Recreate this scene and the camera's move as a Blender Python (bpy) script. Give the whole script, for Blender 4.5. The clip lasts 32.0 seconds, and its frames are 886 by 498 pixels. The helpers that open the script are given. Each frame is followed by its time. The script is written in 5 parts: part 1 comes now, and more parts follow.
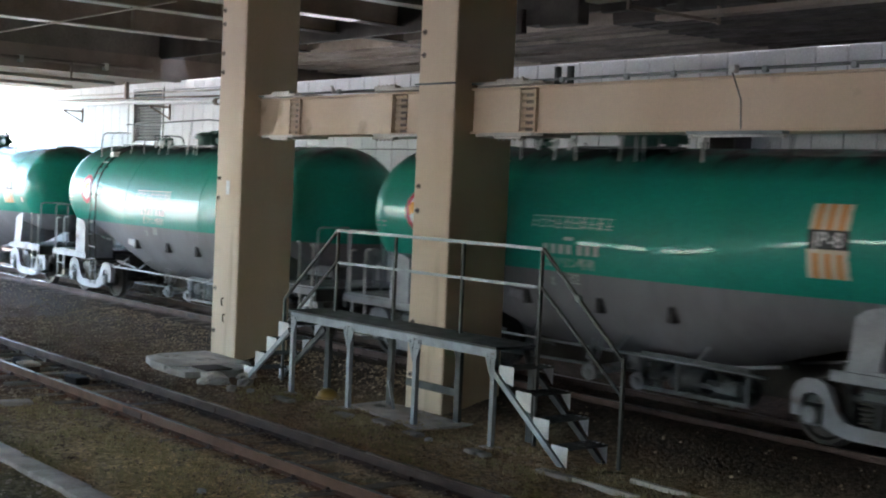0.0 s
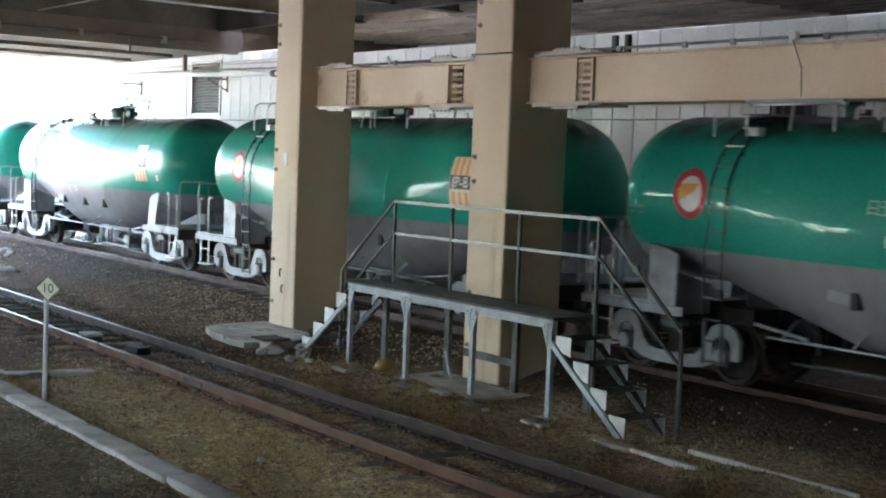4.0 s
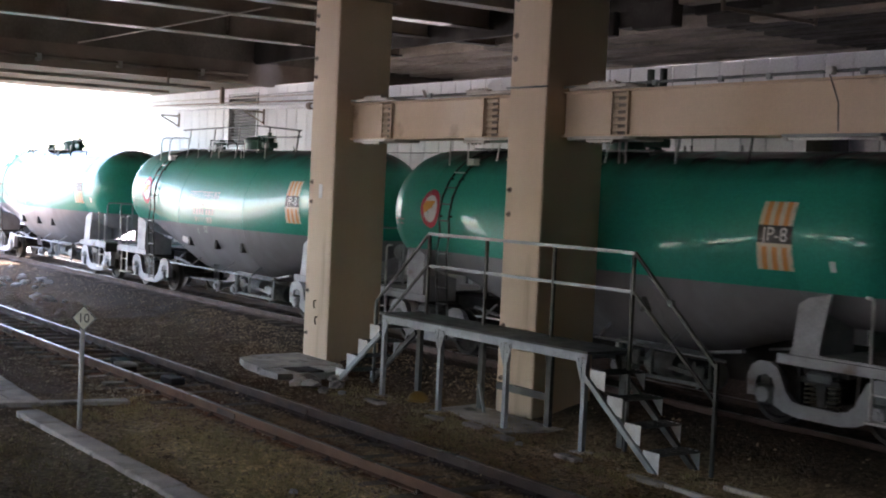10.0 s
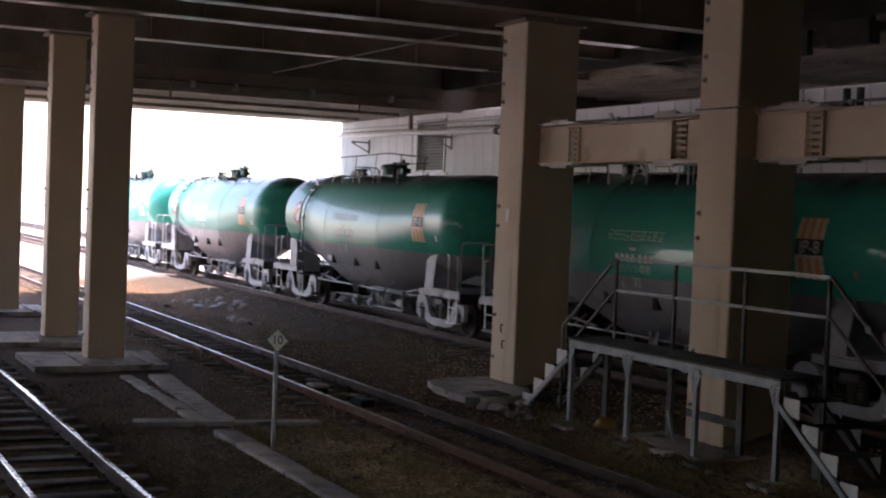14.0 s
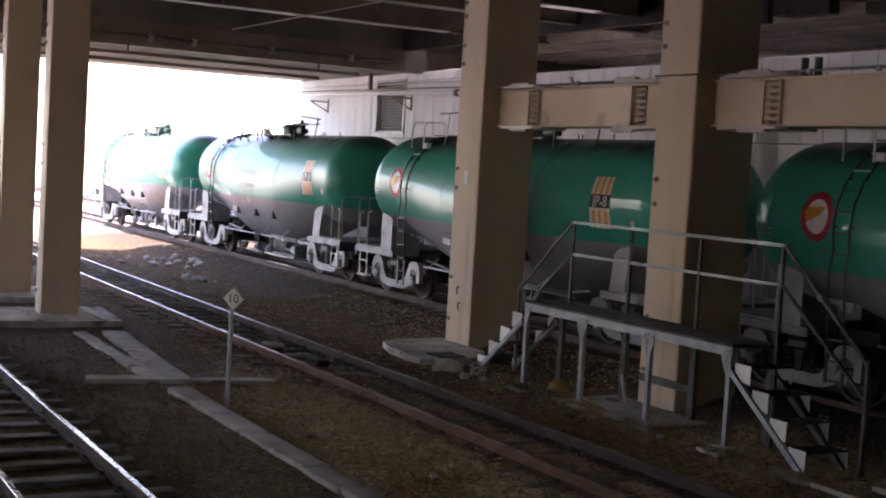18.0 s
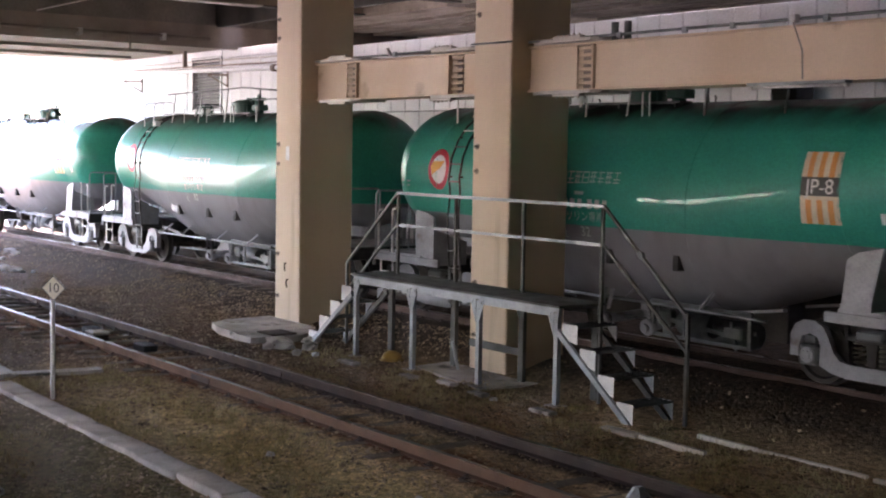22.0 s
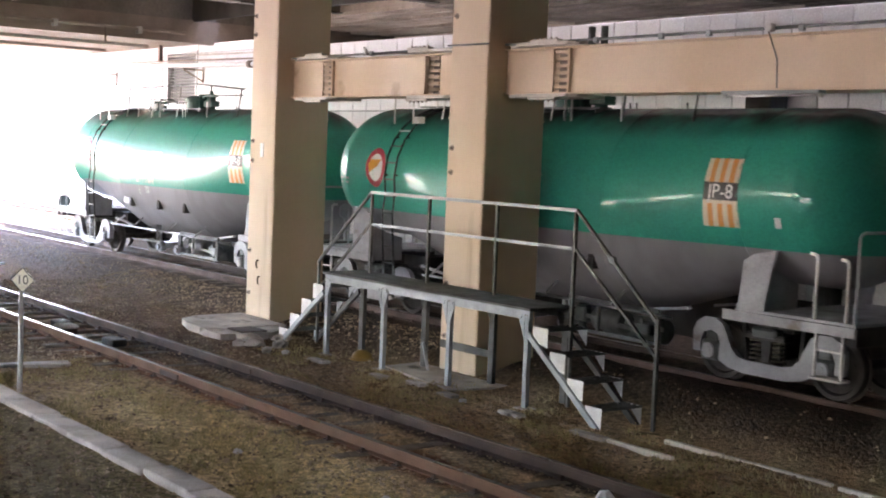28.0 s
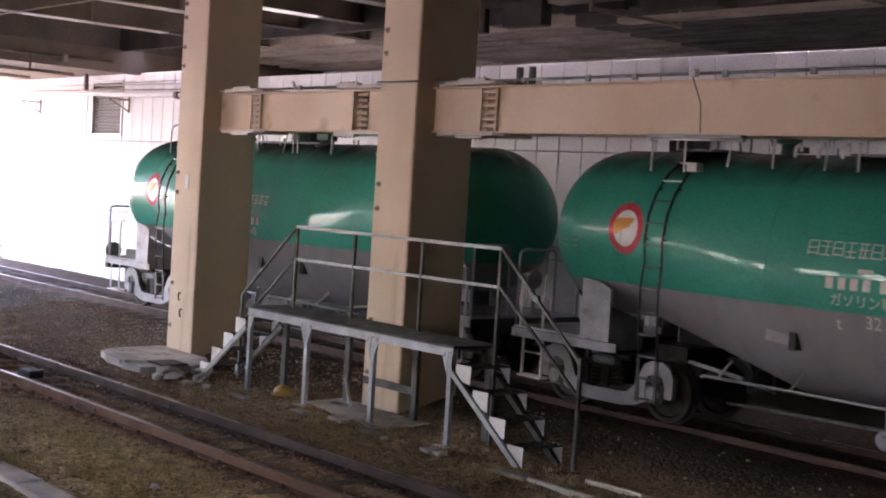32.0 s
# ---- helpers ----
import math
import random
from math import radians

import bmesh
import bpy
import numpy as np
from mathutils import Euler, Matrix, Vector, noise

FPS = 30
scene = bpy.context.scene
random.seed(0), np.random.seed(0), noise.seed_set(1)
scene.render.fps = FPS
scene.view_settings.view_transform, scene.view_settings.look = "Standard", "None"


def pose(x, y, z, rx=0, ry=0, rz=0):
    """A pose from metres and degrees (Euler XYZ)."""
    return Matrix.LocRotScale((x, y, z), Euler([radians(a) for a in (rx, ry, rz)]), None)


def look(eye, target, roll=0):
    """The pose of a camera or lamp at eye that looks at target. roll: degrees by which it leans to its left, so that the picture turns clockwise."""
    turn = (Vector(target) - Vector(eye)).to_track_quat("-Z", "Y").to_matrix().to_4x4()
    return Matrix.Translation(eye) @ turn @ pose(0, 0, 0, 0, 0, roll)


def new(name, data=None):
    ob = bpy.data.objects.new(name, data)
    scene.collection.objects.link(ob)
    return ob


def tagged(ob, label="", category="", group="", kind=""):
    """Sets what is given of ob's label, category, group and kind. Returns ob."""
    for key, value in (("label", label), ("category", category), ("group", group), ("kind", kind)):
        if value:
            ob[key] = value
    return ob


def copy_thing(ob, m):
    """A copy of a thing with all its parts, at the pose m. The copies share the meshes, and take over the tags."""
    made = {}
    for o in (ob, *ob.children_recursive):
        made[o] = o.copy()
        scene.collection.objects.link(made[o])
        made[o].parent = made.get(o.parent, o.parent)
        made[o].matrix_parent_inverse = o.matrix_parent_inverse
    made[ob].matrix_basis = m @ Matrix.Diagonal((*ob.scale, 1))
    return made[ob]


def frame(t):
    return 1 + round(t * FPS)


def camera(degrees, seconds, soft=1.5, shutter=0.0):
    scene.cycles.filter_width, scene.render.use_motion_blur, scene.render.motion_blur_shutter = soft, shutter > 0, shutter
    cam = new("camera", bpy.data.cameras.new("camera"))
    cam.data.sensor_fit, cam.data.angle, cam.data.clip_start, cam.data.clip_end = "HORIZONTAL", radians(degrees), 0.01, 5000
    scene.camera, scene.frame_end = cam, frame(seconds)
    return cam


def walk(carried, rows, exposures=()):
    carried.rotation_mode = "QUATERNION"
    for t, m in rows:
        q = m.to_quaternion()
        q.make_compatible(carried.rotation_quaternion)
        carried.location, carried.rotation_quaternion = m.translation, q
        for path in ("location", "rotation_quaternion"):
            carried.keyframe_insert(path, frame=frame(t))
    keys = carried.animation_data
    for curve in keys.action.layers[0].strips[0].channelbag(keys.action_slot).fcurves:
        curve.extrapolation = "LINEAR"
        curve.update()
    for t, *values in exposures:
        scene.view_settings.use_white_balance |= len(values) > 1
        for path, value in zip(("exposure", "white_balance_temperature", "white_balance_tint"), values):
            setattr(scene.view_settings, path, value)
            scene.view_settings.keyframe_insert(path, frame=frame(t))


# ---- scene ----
import collections

EYE = (0.0, 0.0, 3.163)
cam = camera(36.9, 32.0, soft=2.0, shutter=0.5)
# t, pitch, roll, yaw of the hand-held camera, which stays on one spot
TURNS = [
    (0, 87.50, -2.57, 51.45), (0.5, 87.13, -2.19, 51.88), (1, 87.11, -1.85, 52.06),
    (1.5, 87.15, -1.66, 52.22), (2, 87.02, -1.82, 52.48), (2.5, 86.95, -2.04, 52.72),
    (3, 86.74, -2.20, 53.07), (3.5, 86.40, -2.27, 53.54), (5.5, 85.96, -2.02, 54.38),
    (6, 86.21, -1.80, 54.39), (6.5, 86.76, -2.03, 54.46), (7, 87.01, -2.27, 54.41),
    (7.5, 87.17, -2.44, 54.49), (8, 87.16, -2.35, 54.73), (8.5, 87.37, -2.32, 55.10),
    (9, 87.61, -2.52, 55.41), (9.5, 87.63, -2.60, 55.44), (10, 87.48, -2.59, 55.38),
    (10.5, 87.33, -2.49, 55.44), (11, 87.29, -2.52, 56.06), (11.5, 87.29, -2.44, 57.50),
    (12, 87.25, -2.17, 59.55), (12.5, 87.14, -1.93, 61.16), (13, 87.08, -1.83, 61.95),
    (13.5, 87.38, -1.88, 62.56), (14, 88.18, -2.27, 63.43), (14.5, 88.97, -2.81, 64.10),
    (16.5, 88.88, -3.86, 64.18), (17, 88.25, -3.62, 63.33), (17.5, 87.47, -3.55, 62.37),
    (18, 86.61, -3.38, 61.64), (18.5, 85.83, -3.98, 60.69), (19, 85.02, -3.96, 59.73),
    (19.5, 84.13, -3.54, 58.82), (20, 83.52, -3.03, 57.66), (20.5, 83.15, -2.77, 56.66),
    (21, 83.38, -2.73, 56.05), (21.5, 84.47, -2.28, 55.22), (22, 85.73, -0.97, 53.98),
    (22.5, 86.22, 0.64, 53.45), (23, 85.89, 1.32, 53.40), (23.5, 85.75, 1.27, 53.32),
    (24, 86.16, 0.67, 53.40), (24.5, 86.37, -0.10, 53.85), (25, 86.47, -1.20, 53.97),
    (25.5, 86.75, -1.81, 53.81), (27.5, 85.63, -2.41, 52.49), (28, 85.79, -2.30, 52.89),
    (28.5, 86.00, -2.35, 52.74), (29, 86.07, -2.40, 52.43), (29.5, 85.78, -2.50, 52.03),
    (30, 85.48, -2.71, 51.66), (30.5, 85.47, -2.90, 50.99), (31, 86.21, -3.25, 50.46),
    (31.5, 87.11, -3.44, 49.96), (32, 87.53, -3.60, 49.73),
]
EXPOSURES = [(0.0, 4.45, 6350, 13), (1.0, 4.93, 6350, 11), (3.0, 4.85, 6350, 11), (6.0, 4.95, 6350, 9), (7.0, 4.5, 6350, 9), (9.0, 4.05, 6350, 9),
             (10.0, 4.0, 6800, 24), (11.0, 4.33, 7000, 31), (12.0, 3.66, 7100, 32), (13.0, 2.88, 7100, 34), (14.5, 2.56, 7100, 33), (16.5, 1.6, 7100, 33),
             (18.0, 3.45, 7100, 34), (19.0, 4.53, 7100, 35), (20.0, 4.98, 7100, 35), (21.0, 5.33, 7000, 32), (22.0, 4.73, 7100, 32), (23.0, 4.9, 7100, 34),
             (24.0, 5.46, 6800, 27), (25.0, 4.81, 7100, 35), (28.0, 5.33, 7200, 27), (29.0, 4.73, 7100, 36), (30.0, 4.78, 7100, 31), (31.0, 5.36, 7200, 24),
             (32.0, 4.68, 7100, 38)]
walk(cam, [(t, pose(*EYE, p, r, y)) for t, p, r, y in TURNS], EXPOSURES)

# ---- light ----
SUN_AZ, SUN_EL = 206.0, 74.0        # degrees: where the sun stands, counted from +x towards +y
world = bpy.data.worlds.new("world")
scene.world = world
world.use_nodes = True
wn = world.node_tree
wn.nodes.clear()
sky = wn.nodes.new("ShaderNodeTexSky")
sky.sky_type, sky.sun_disc = "NISHITA", False
sky.sun_elevation, sky.sun_rotation = radians(SUN_EL), radians(90 - SUN_AZ)
sky.dust_density, sky.air_density = 1.0, 1.0
bg = wn.nodes.new("ShaderNodeBackground")
bg.inputs["Strength"].default_value = 0.15
wout = wn.nodes.new("ShaderNodeOutputWorld")
wn.links.new(sky.outputs[0], bg.inputs[0])
wn.links.new(bg.outputs[0], wout.inputs[0])
sun = new("sun", bpy.data.lights.new("sun", "SUN"))
sun.data.energy, sun.data.angle, sun.data.color = 2.8, radians(3.0), (1.0, 0.97, 0.93)
az, el = radians(SUN_AZ), radians(SUN_EL)
sun.matrix_basis = look((0, 0, 60), (-60 * math.cos(az) * math.cos(el), -60 * math.sin(az) * math.cos(el), 60 - 60 * math.sin(el)))

# ---- materials ----


def mat(name, base, rough=0.6, metal=0.0, second=None, scale=3.0, fine=40.0, amount=0.5, bump=0.15, spots=None, spot_scale=1.2,
        spot_cut=0.62, random_value=0.0, coat=0.0, fine_bump=None, streak=False, spec=0.5, grainy=(0.82, 1.12)):
    """A paint, stone or metal: broad patches towards a second colour, fine grain, stains and relief, in metres."""
    m = bpy.data.materials.new(name)
    m.use_nodes = True
    nt = m.node_tree
    n, ln = nt.nodes, nt.links
    bsdf = n["Principled BSDF"]
    bsdf.inputs["Roughness"].default_value = rough
    bsdf.inputs["Metallic"].default_value = metal
    bsdf.inputs["Coat Weight"].default_value = coat
    bsdf.inputs["Coat Roughness"].default_value = 0.12
    bsdf.inputs["Specular IOR Level"].default_value = spec
    tc = n.new("ShaderNodeTexCoord")
    vec = tc.outputs["Object"]
    if random_value:
        at = n.new("ShaderNodeObjectInfo")
        shift = n.new("ShaderNodeVectorMath")
        shift.operation = "MULTIPLY_ADD"
        shift.inputs[1].default_value = (37, 23, 11)
        ln.new(at.outputs["Random"], shift.inputs[0])
        ln.new(vec, shift.inputs[2])
        vec = shift.outputs[0]
    if streak:
        mp = n.new("ShaderNodeMapping")
        mp.inputs["Scale"].default_value = (1.0, 1.0, 0.12)
        ln.new(vec, mp.inputs[0])
        vec = mp.outputs[0]

    def noise_node(s, detail=4.0, v=None):
        t = n.new("ShaderNodeTexNoise")
        t.inputs["Scale"].default_value, t.inputs["Detail"].default_value = s, detail
        ln.new(v or vec, t.inputs["Vector"])
        return t.outputs["Fac"]

    def ramp(fac, a, b):
        r = n.new("ShaderNodeMapRange")
        r.inputs["From Min"].default_value, r.inputs["From Max"].default_value = a, b
        ln.new(fac, r.inputs["Value"])
        return r.outputs[0]

    def mix(fac, a, b, kind="MIX"):
        x = n.new("ShaderNodeMix")
        x.data_type, x.blend_type = "RGBA", kind
        for sock, v in ((x.inputs[0], fac), (x.inputs[6], a), (x.inputs[7], b)):
            if isinstance(v, (tuple, list)):
                sock.default_value = (*v, 1)
            elif isinstance(v, (int, float)):
                sock.default_value = v
            else:
                ln.new(v, sock)
        return x.outputs[2]

    second = second or tuple(c * 0.72 for c in base)
    broad = ramp(noise_node(scale), 0.35, 0.65)
    k = n.new("ShaderNodeMath")
    k.operation = "MULTIPLY"
    k.inputs[1].default_value = amount
    ln.new(broad, k.inputs[0])
    col = mix(k.outputs[0], base, second)
    grain = noise_node(fine, 6.0, tc.outputs["Object"])
    g = ramp(grain, 0.25, 0.75)
    gm = n.new("ShaderNodeMapRange")
    gm.inputs["To Min"].default_value, gm.inputs["To Max"].default_value = grainy
    ln.new(g, gm.inputs["Value"])
    col = mix(1.0, col, gm.outputs[0], "MULTIPLY")
    if spots:
        col = mix(ramp(noise_node(spot_scale, 7.0), spot_cut, spot_cut + 0.1), col, spots)
    if random_value:
        oi = n.new("ShaderNodeObjectInfo")
        rv = n.new("ShaderNodeMapRange")
        rv.inputs["To Min"].default_value, rv.inputs["To Max"].default_value = 1 - random_value, 1 + random_value
        ln.new(oi.outputs["Random"], rv.inputs["Value"])
        col = mix(1.0, col, rv.outputs[0], "MULTIPLY")
    ln.new(col, bsdf.inputs["Base Color"])
    rr = n.new("ShaderNodeMapRange")
    rr.inputs["To Min"].default_value, rr.inputs["To Max"].default_value = max(rough - 0.08, 0.03), min(rough + 0.12, 1)
    ln.new(broad, rr.inputs["Value"])
    ln.new(rr.outputs[0], bsdf.inputs["Roughness"])
    if bump:
        b = n.new("ShaderNodeBump")
        b.inputs["Strength"].default_value, b.inputs["Distance"].default_value = bump, fine_bump or 0.01
        ln.new(grain, b.inputs["Height"])
        ln.new(b.outputs[0], bsdf.inputs["Normal"])
    return m


def tank_paint():
    """Glossy green above and grey below a level line, with road dirt and streaks."""
    m = mat("tank_paint", (0.014, 0.35, 0.255), 0.12, second=(0.012, 0.30, 0.22), scale=0.6, fine=25, amount=0.6, bump=0.0, coat=0.36, spec=0.25)
    n, ln = m.node_tree.nodes, m.node_tree.links
    bsdf = n["Principled BSDF"]
    bsdf.inputs["Coat Roughness"].default_value = 0.05
    green = bsdf.inputs["Base Color"].links[0].from_socket
    tc = n.new("ShaderNodeTexCoord")
    sx = n.new("ShaderNodeSeparateXYZ")
    ln.new(tc.outputs["Object"], sx.inputs[0])
    step = n.new("ShaderNodeMath")
    step.operation, step.inputs[1].default_value = "LESS_THAN", 1.97
    ln.new(sx.outputs[2], step.inputs[0])
    mp = n.new("ShaderNodeMapping")
    mp.inputs["Scale"].default_value = (2.0, 2.0, 0.25)
    ln.new(tc.outputs["Object"], mp.inputs[0])
    nz = n.new("ShaderNodeTexNoise")
    nz.inputs["Scale"].default_value, nz.inputs["Detail"].default_value = 1.5, 6
    ln.new(mp.outputs[0], nz.inputs["Vector"])
    mr = n.new("ShaderNodeMapRange")
    mr.inputs["From Min"].default_value, mr.inputs["From Max"].default_value = 0.42, 0.72
    mr.inputs["To Max"].default_value = 0.55
    ln.new(nz.outputs["Fac"], mr.inputs["Value"])

    def mix(fac, a, b):
        x = n.new("ShaderNodeMix")
        x.data_type = "RGBA"
        for sock, v in ((x.inputs[0], fac), (x.inputs[6], a), (x.inputs[7], b)):
            if isinstance(v, tuple):
                sock.default_value = (*v, 1)
            else:
                ln.new(v, sock)
        return x.outputs[2]

    grey = mix(mr.outputs[0], (0.28, 0.28, 0.295), (0.20, 0.195, 0.20))
    low = mix(step.outputs[0], green, grey)
    # spilled cargo on the crown, deepened for the dark ceiling mirrored there
    top = n.new("ShaderNodeMapRange")
    top.inputs["From Min"].default_value, top.inputs["From Max"].default_value = 3.38, 3.78
    top.inputs["To Max"].default_value = 1.9
    ln.new(sx.outputs[2], top.inputs["Value"])
    tm = n.new("ShaderNodeMath")
    tm.operation = "MULTIPLY"
    ln.new(top.outputs[0], tm.inputs[0])
    ln.new(nz.outputs["Fac"], tm.inputs[1])
    col = mix(tm.outputs[0], low, (0.012, 0.018, 0.016))
    ln.new(col, bsdf.inputs["Base Color"])
    rg = n.new("ShaderNodeMapRange")
    rg.inputs["To Min"].default_value, rg.inputs["To Max"].default_value = 0.42, 0.5
    ln.new(step.outputs[0], rg.inputs["Value"])
    ln.new(rg.outputs[0], bsdf.inputs["Roughness"])
    # the plates are a little wavy
    wave = n.new("ShaderNodeTexNoise")
    wave.inputs["Scale"].default_value, wave.inputs["Detail"].default_value = 1.6, 2
    ln.new(tc.outputs["Object"], wave.inputs["Vector"])
    bp = n.new("ShaderNodeBump")
    bp.inputs["Strength"].default_value, bp.inputs["Distance"].default_value = 0.12, 0.02
    ln.new(wave.outputs["Fac"], bp.inputs["Height"])
    ln.new(bp.outputs[0], bsdf.inputs["Normal"])
    ln.new(bp.outputs[0], bsdf.inputs["Coat Normal"])
    return m


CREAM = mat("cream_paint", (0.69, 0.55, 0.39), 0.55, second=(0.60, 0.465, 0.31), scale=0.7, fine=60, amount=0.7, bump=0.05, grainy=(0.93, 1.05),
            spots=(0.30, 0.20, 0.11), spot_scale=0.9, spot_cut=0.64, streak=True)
GIRDERM = mat("girder_paint", (0.71, 0.555, 0.39), 0.5, second=(0.60, 0.44, 0.285), scale=0.9, fine=30, amount=0.6, bump=0.03, grainy=(0.95, 1.04),
              spots=(0.40, 0.27, 0.15), spot_scale=1.1, spot_cut=0.62)
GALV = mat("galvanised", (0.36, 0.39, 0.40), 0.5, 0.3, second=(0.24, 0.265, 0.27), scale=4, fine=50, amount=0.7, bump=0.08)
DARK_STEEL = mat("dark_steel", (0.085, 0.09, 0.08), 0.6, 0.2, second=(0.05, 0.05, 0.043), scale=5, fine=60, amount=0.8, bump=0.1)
GALV_DARK = mat("dark_galvanised", (0.15, 0.165, 0.165), 0.55, 0.3, second=(0.09, 0.10, 0.10), scale=5, fine=60, amount=0.8, bump=0.1)
DECKM = mat("deck_steel", (0.09, 0.095, 0.09), 0.8, 0.2, second=(0.05, 0.05, 0.045), scale=4, fine=60, bump=0.3)
CONC = mat("concrete", (0.60, 0.535, 0.46), 0.9, second=(0.36, 0.315, 0.265), scale=2.2, fine=30, amount=0.9, bump=0.4, spots=(0.14, 0.125, 0.10),
           spot_scale=2.6, spot_cut=0.6, random_value=0.2)
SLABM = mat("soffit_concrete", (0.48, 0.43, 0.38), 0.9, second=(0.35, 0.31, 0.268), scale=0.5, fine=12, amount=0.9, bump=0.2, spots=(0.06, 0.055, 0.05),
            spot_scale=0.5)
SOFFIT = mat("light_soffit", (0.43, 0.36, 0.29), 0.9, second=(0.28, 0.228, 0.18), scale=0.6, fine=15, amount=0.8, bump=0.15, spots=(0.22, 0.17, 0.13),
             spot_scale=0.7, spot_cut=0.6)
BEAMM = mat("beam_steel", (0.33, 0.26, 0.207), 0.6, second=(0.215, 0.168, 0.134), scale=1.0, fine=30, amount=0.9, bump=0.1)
SLAB_DARK = mat("shaded_concrete", (0.26, 0.223, 0.188), 0.9, second=(0.13, 0.112, 0.094), scale=0.6, fine=12, amount=0.9, bump=0.25, spots=(0.05, 0.043, 0.037), spot_scale=0.8)
# near black that stands for deep shade, also on unseen walls
SHADE_DARK = mat("shade_dark", (0.05, 0.043, 0.036), 0.85, second=(0.03, 0.026, 0.022), scale=1.2, fine=20, amount=0.9, bump=0.3)
FLANGE = mat("flange_paint", (0.60, 0.56, 0.50), 0.4, second=(0.45, 0.41, 0.36), scale=2, fine=30, amount=0.8, bump=0.1)
PANEL = mat("wall_panel", (0.82, 0.82, 0.82), 0.75, second=(0.72, 0.72, 0.73), scale=1.0, fine=30, amount=0.6, bump=0.1, random_value=0.05)
JOINT = mat("panel_joint", (0.25, 0.25, 0.26), 0.9, bump=0.0)
LOUVRE = mat("louvre", (0.50, 0.50, 0.49), 0.5, 0.4, bump=0.05)
RAIL_TOP = mat("rail_head", (0.55, 0.55, 0.56), 0.25, 1.0, second=(0.35, 0.33, 0.31), scale=6, fine=80, amount=0.5, bump=0.05)
RAIL_TOP_RUST_SHADE = mat("rail_head_dull", (0.27, 0.23, 0.20), 0.32, 0.85, second=(0.12, 0.075, 0.05), scale=1.2, fine=80, amount=0.9, bump=0.05)
RUST = mat("rail_rust", (0.065, 0.034, 0.021), 0.85, second=(0.035, 0.024, 0.019), scale=2.0, fine=60, amount=0.9, bump=0.3)
RUST_PALE = mat("rail_rust_pale", (0.11, 0.066, 0.05), 0.85, second=(0.06, 0.036, 0.028), scale=2.0, fine=60, amount=0.9, bump=0.3)
RUST_RED = mat("rail_rust_red", (0.135, 0.06, 0.026), 0.85, second=(0.075, 0.037, 0.02), scale=2.0, fine=60, amount=0.9, bump=0.3)
SLEEPER = mat("sleeper_wood", (0.235, 0.185, 0.135), 0.9, second=(0.13, 0.10, 0.072), scale=5, fine=40, amount=0.8, bump=0.5, random_value=0.25)
SLEEPER_PALE = mat("weathered_sleeper", (0.44, 0.41, 0.36), 0.9, second=(0.26, 0.235, 0.20), scale=5, fine=40, amount=0.8, bump=0.5, random_value=0.25)
WHITE = mat("white_paint", (0.78, 0.78, 0.76), 0.5, second=(0.62, 0.61, 0.58), scale=5, fine=40, amount=0.6, bump=0.05)
WAGON_GREY = mat("wagon_grey", (0.39, 0.405, 0.43), 0.5, second=(0.25, 0.255, 0.265), scale=2.5, fine=30, amount=0.8, bump=0.08, spots=(0.16, 0.12, 0.09), spot_scale=2.5)
WAGON_DARK = mat("wagon_underside", (0.045, 0.043, 0.042), 0.75, second=(0.025, 0.023, 0.022), scale=3, fine=30, amount=0.8, bump=0.2)
WHEEL = mat("wheel_steel", (0.07, 0.062, 0.056), 0.6, 0.4, second=(0.04, 0.034, 0.03), scale=4, fine=40, amount=0.8, bump=0.1)
STEEL = mat("worn_steel", (0.32, 0.31, 0.30), 0.45, 0.85, second=(0.18, 0.14, 0.11), scale=4, fine=40, amount=0.8, bump=0.1)
TANK = tank_paint()
HATCHM = mat("hatch_green", (0.02, 0.10, 0.07), 0.5, second=(0.012, 0.05, 0.04), scale=4, fine=30, bump=0.1)
BLACK = mat("black_paint", (0.015, 0.015, 0.016), 0.45, bump=0.05)
ORANGE = mat("orange_stripe", (0.80, 0.36, 0.10), 0.45, second=(0.68, 0.30, 0.09), scale=3, bump=0.0)
CREAM_STRIPE = mat("cream_stripe", (0.80, 0.70, 0.52), 0.45, second=(0.70, 0.6, 0.44), scale=3, bump=0.0)
RED = mat("emblem_red", (0.52, 0.03, 0.06), 0.45, bump=0.0)
AMBER = mat("emblem_amber", (0.75, 0.33, 0.03), 0.45, bump=0.0)
MARK = mat("marking_white", (0.62, 0.66, 0.62), 0.5, second=(0.45, 0.52, 0.48), scale=8, bump=0.0)
YELLOW = mat("sign_yellow", (0.90, 0.885, 0.73), 0.5, second=(0.84, 0.82, 0.65), scale=6, bump=0.02)
SIGN_INK = mat("sign_ink", (0.03, 0.03, 0.02), 0.6, bump=0.0)
LEAF = mat("grass_blade", (0.50, 0.40, 0.20), 0.9, second=(0.36, 0.29, 0.135), scale=2, fine=9, amount=0.9, bump=0.0)
STONEM = mat("ballast_stone", (0.45, 0.335, 0.22), 0.95, second=(0.28, 0.205, 0.135), spec=0.1, scale=3, fine=15, amount=0.9, bump=0.3)


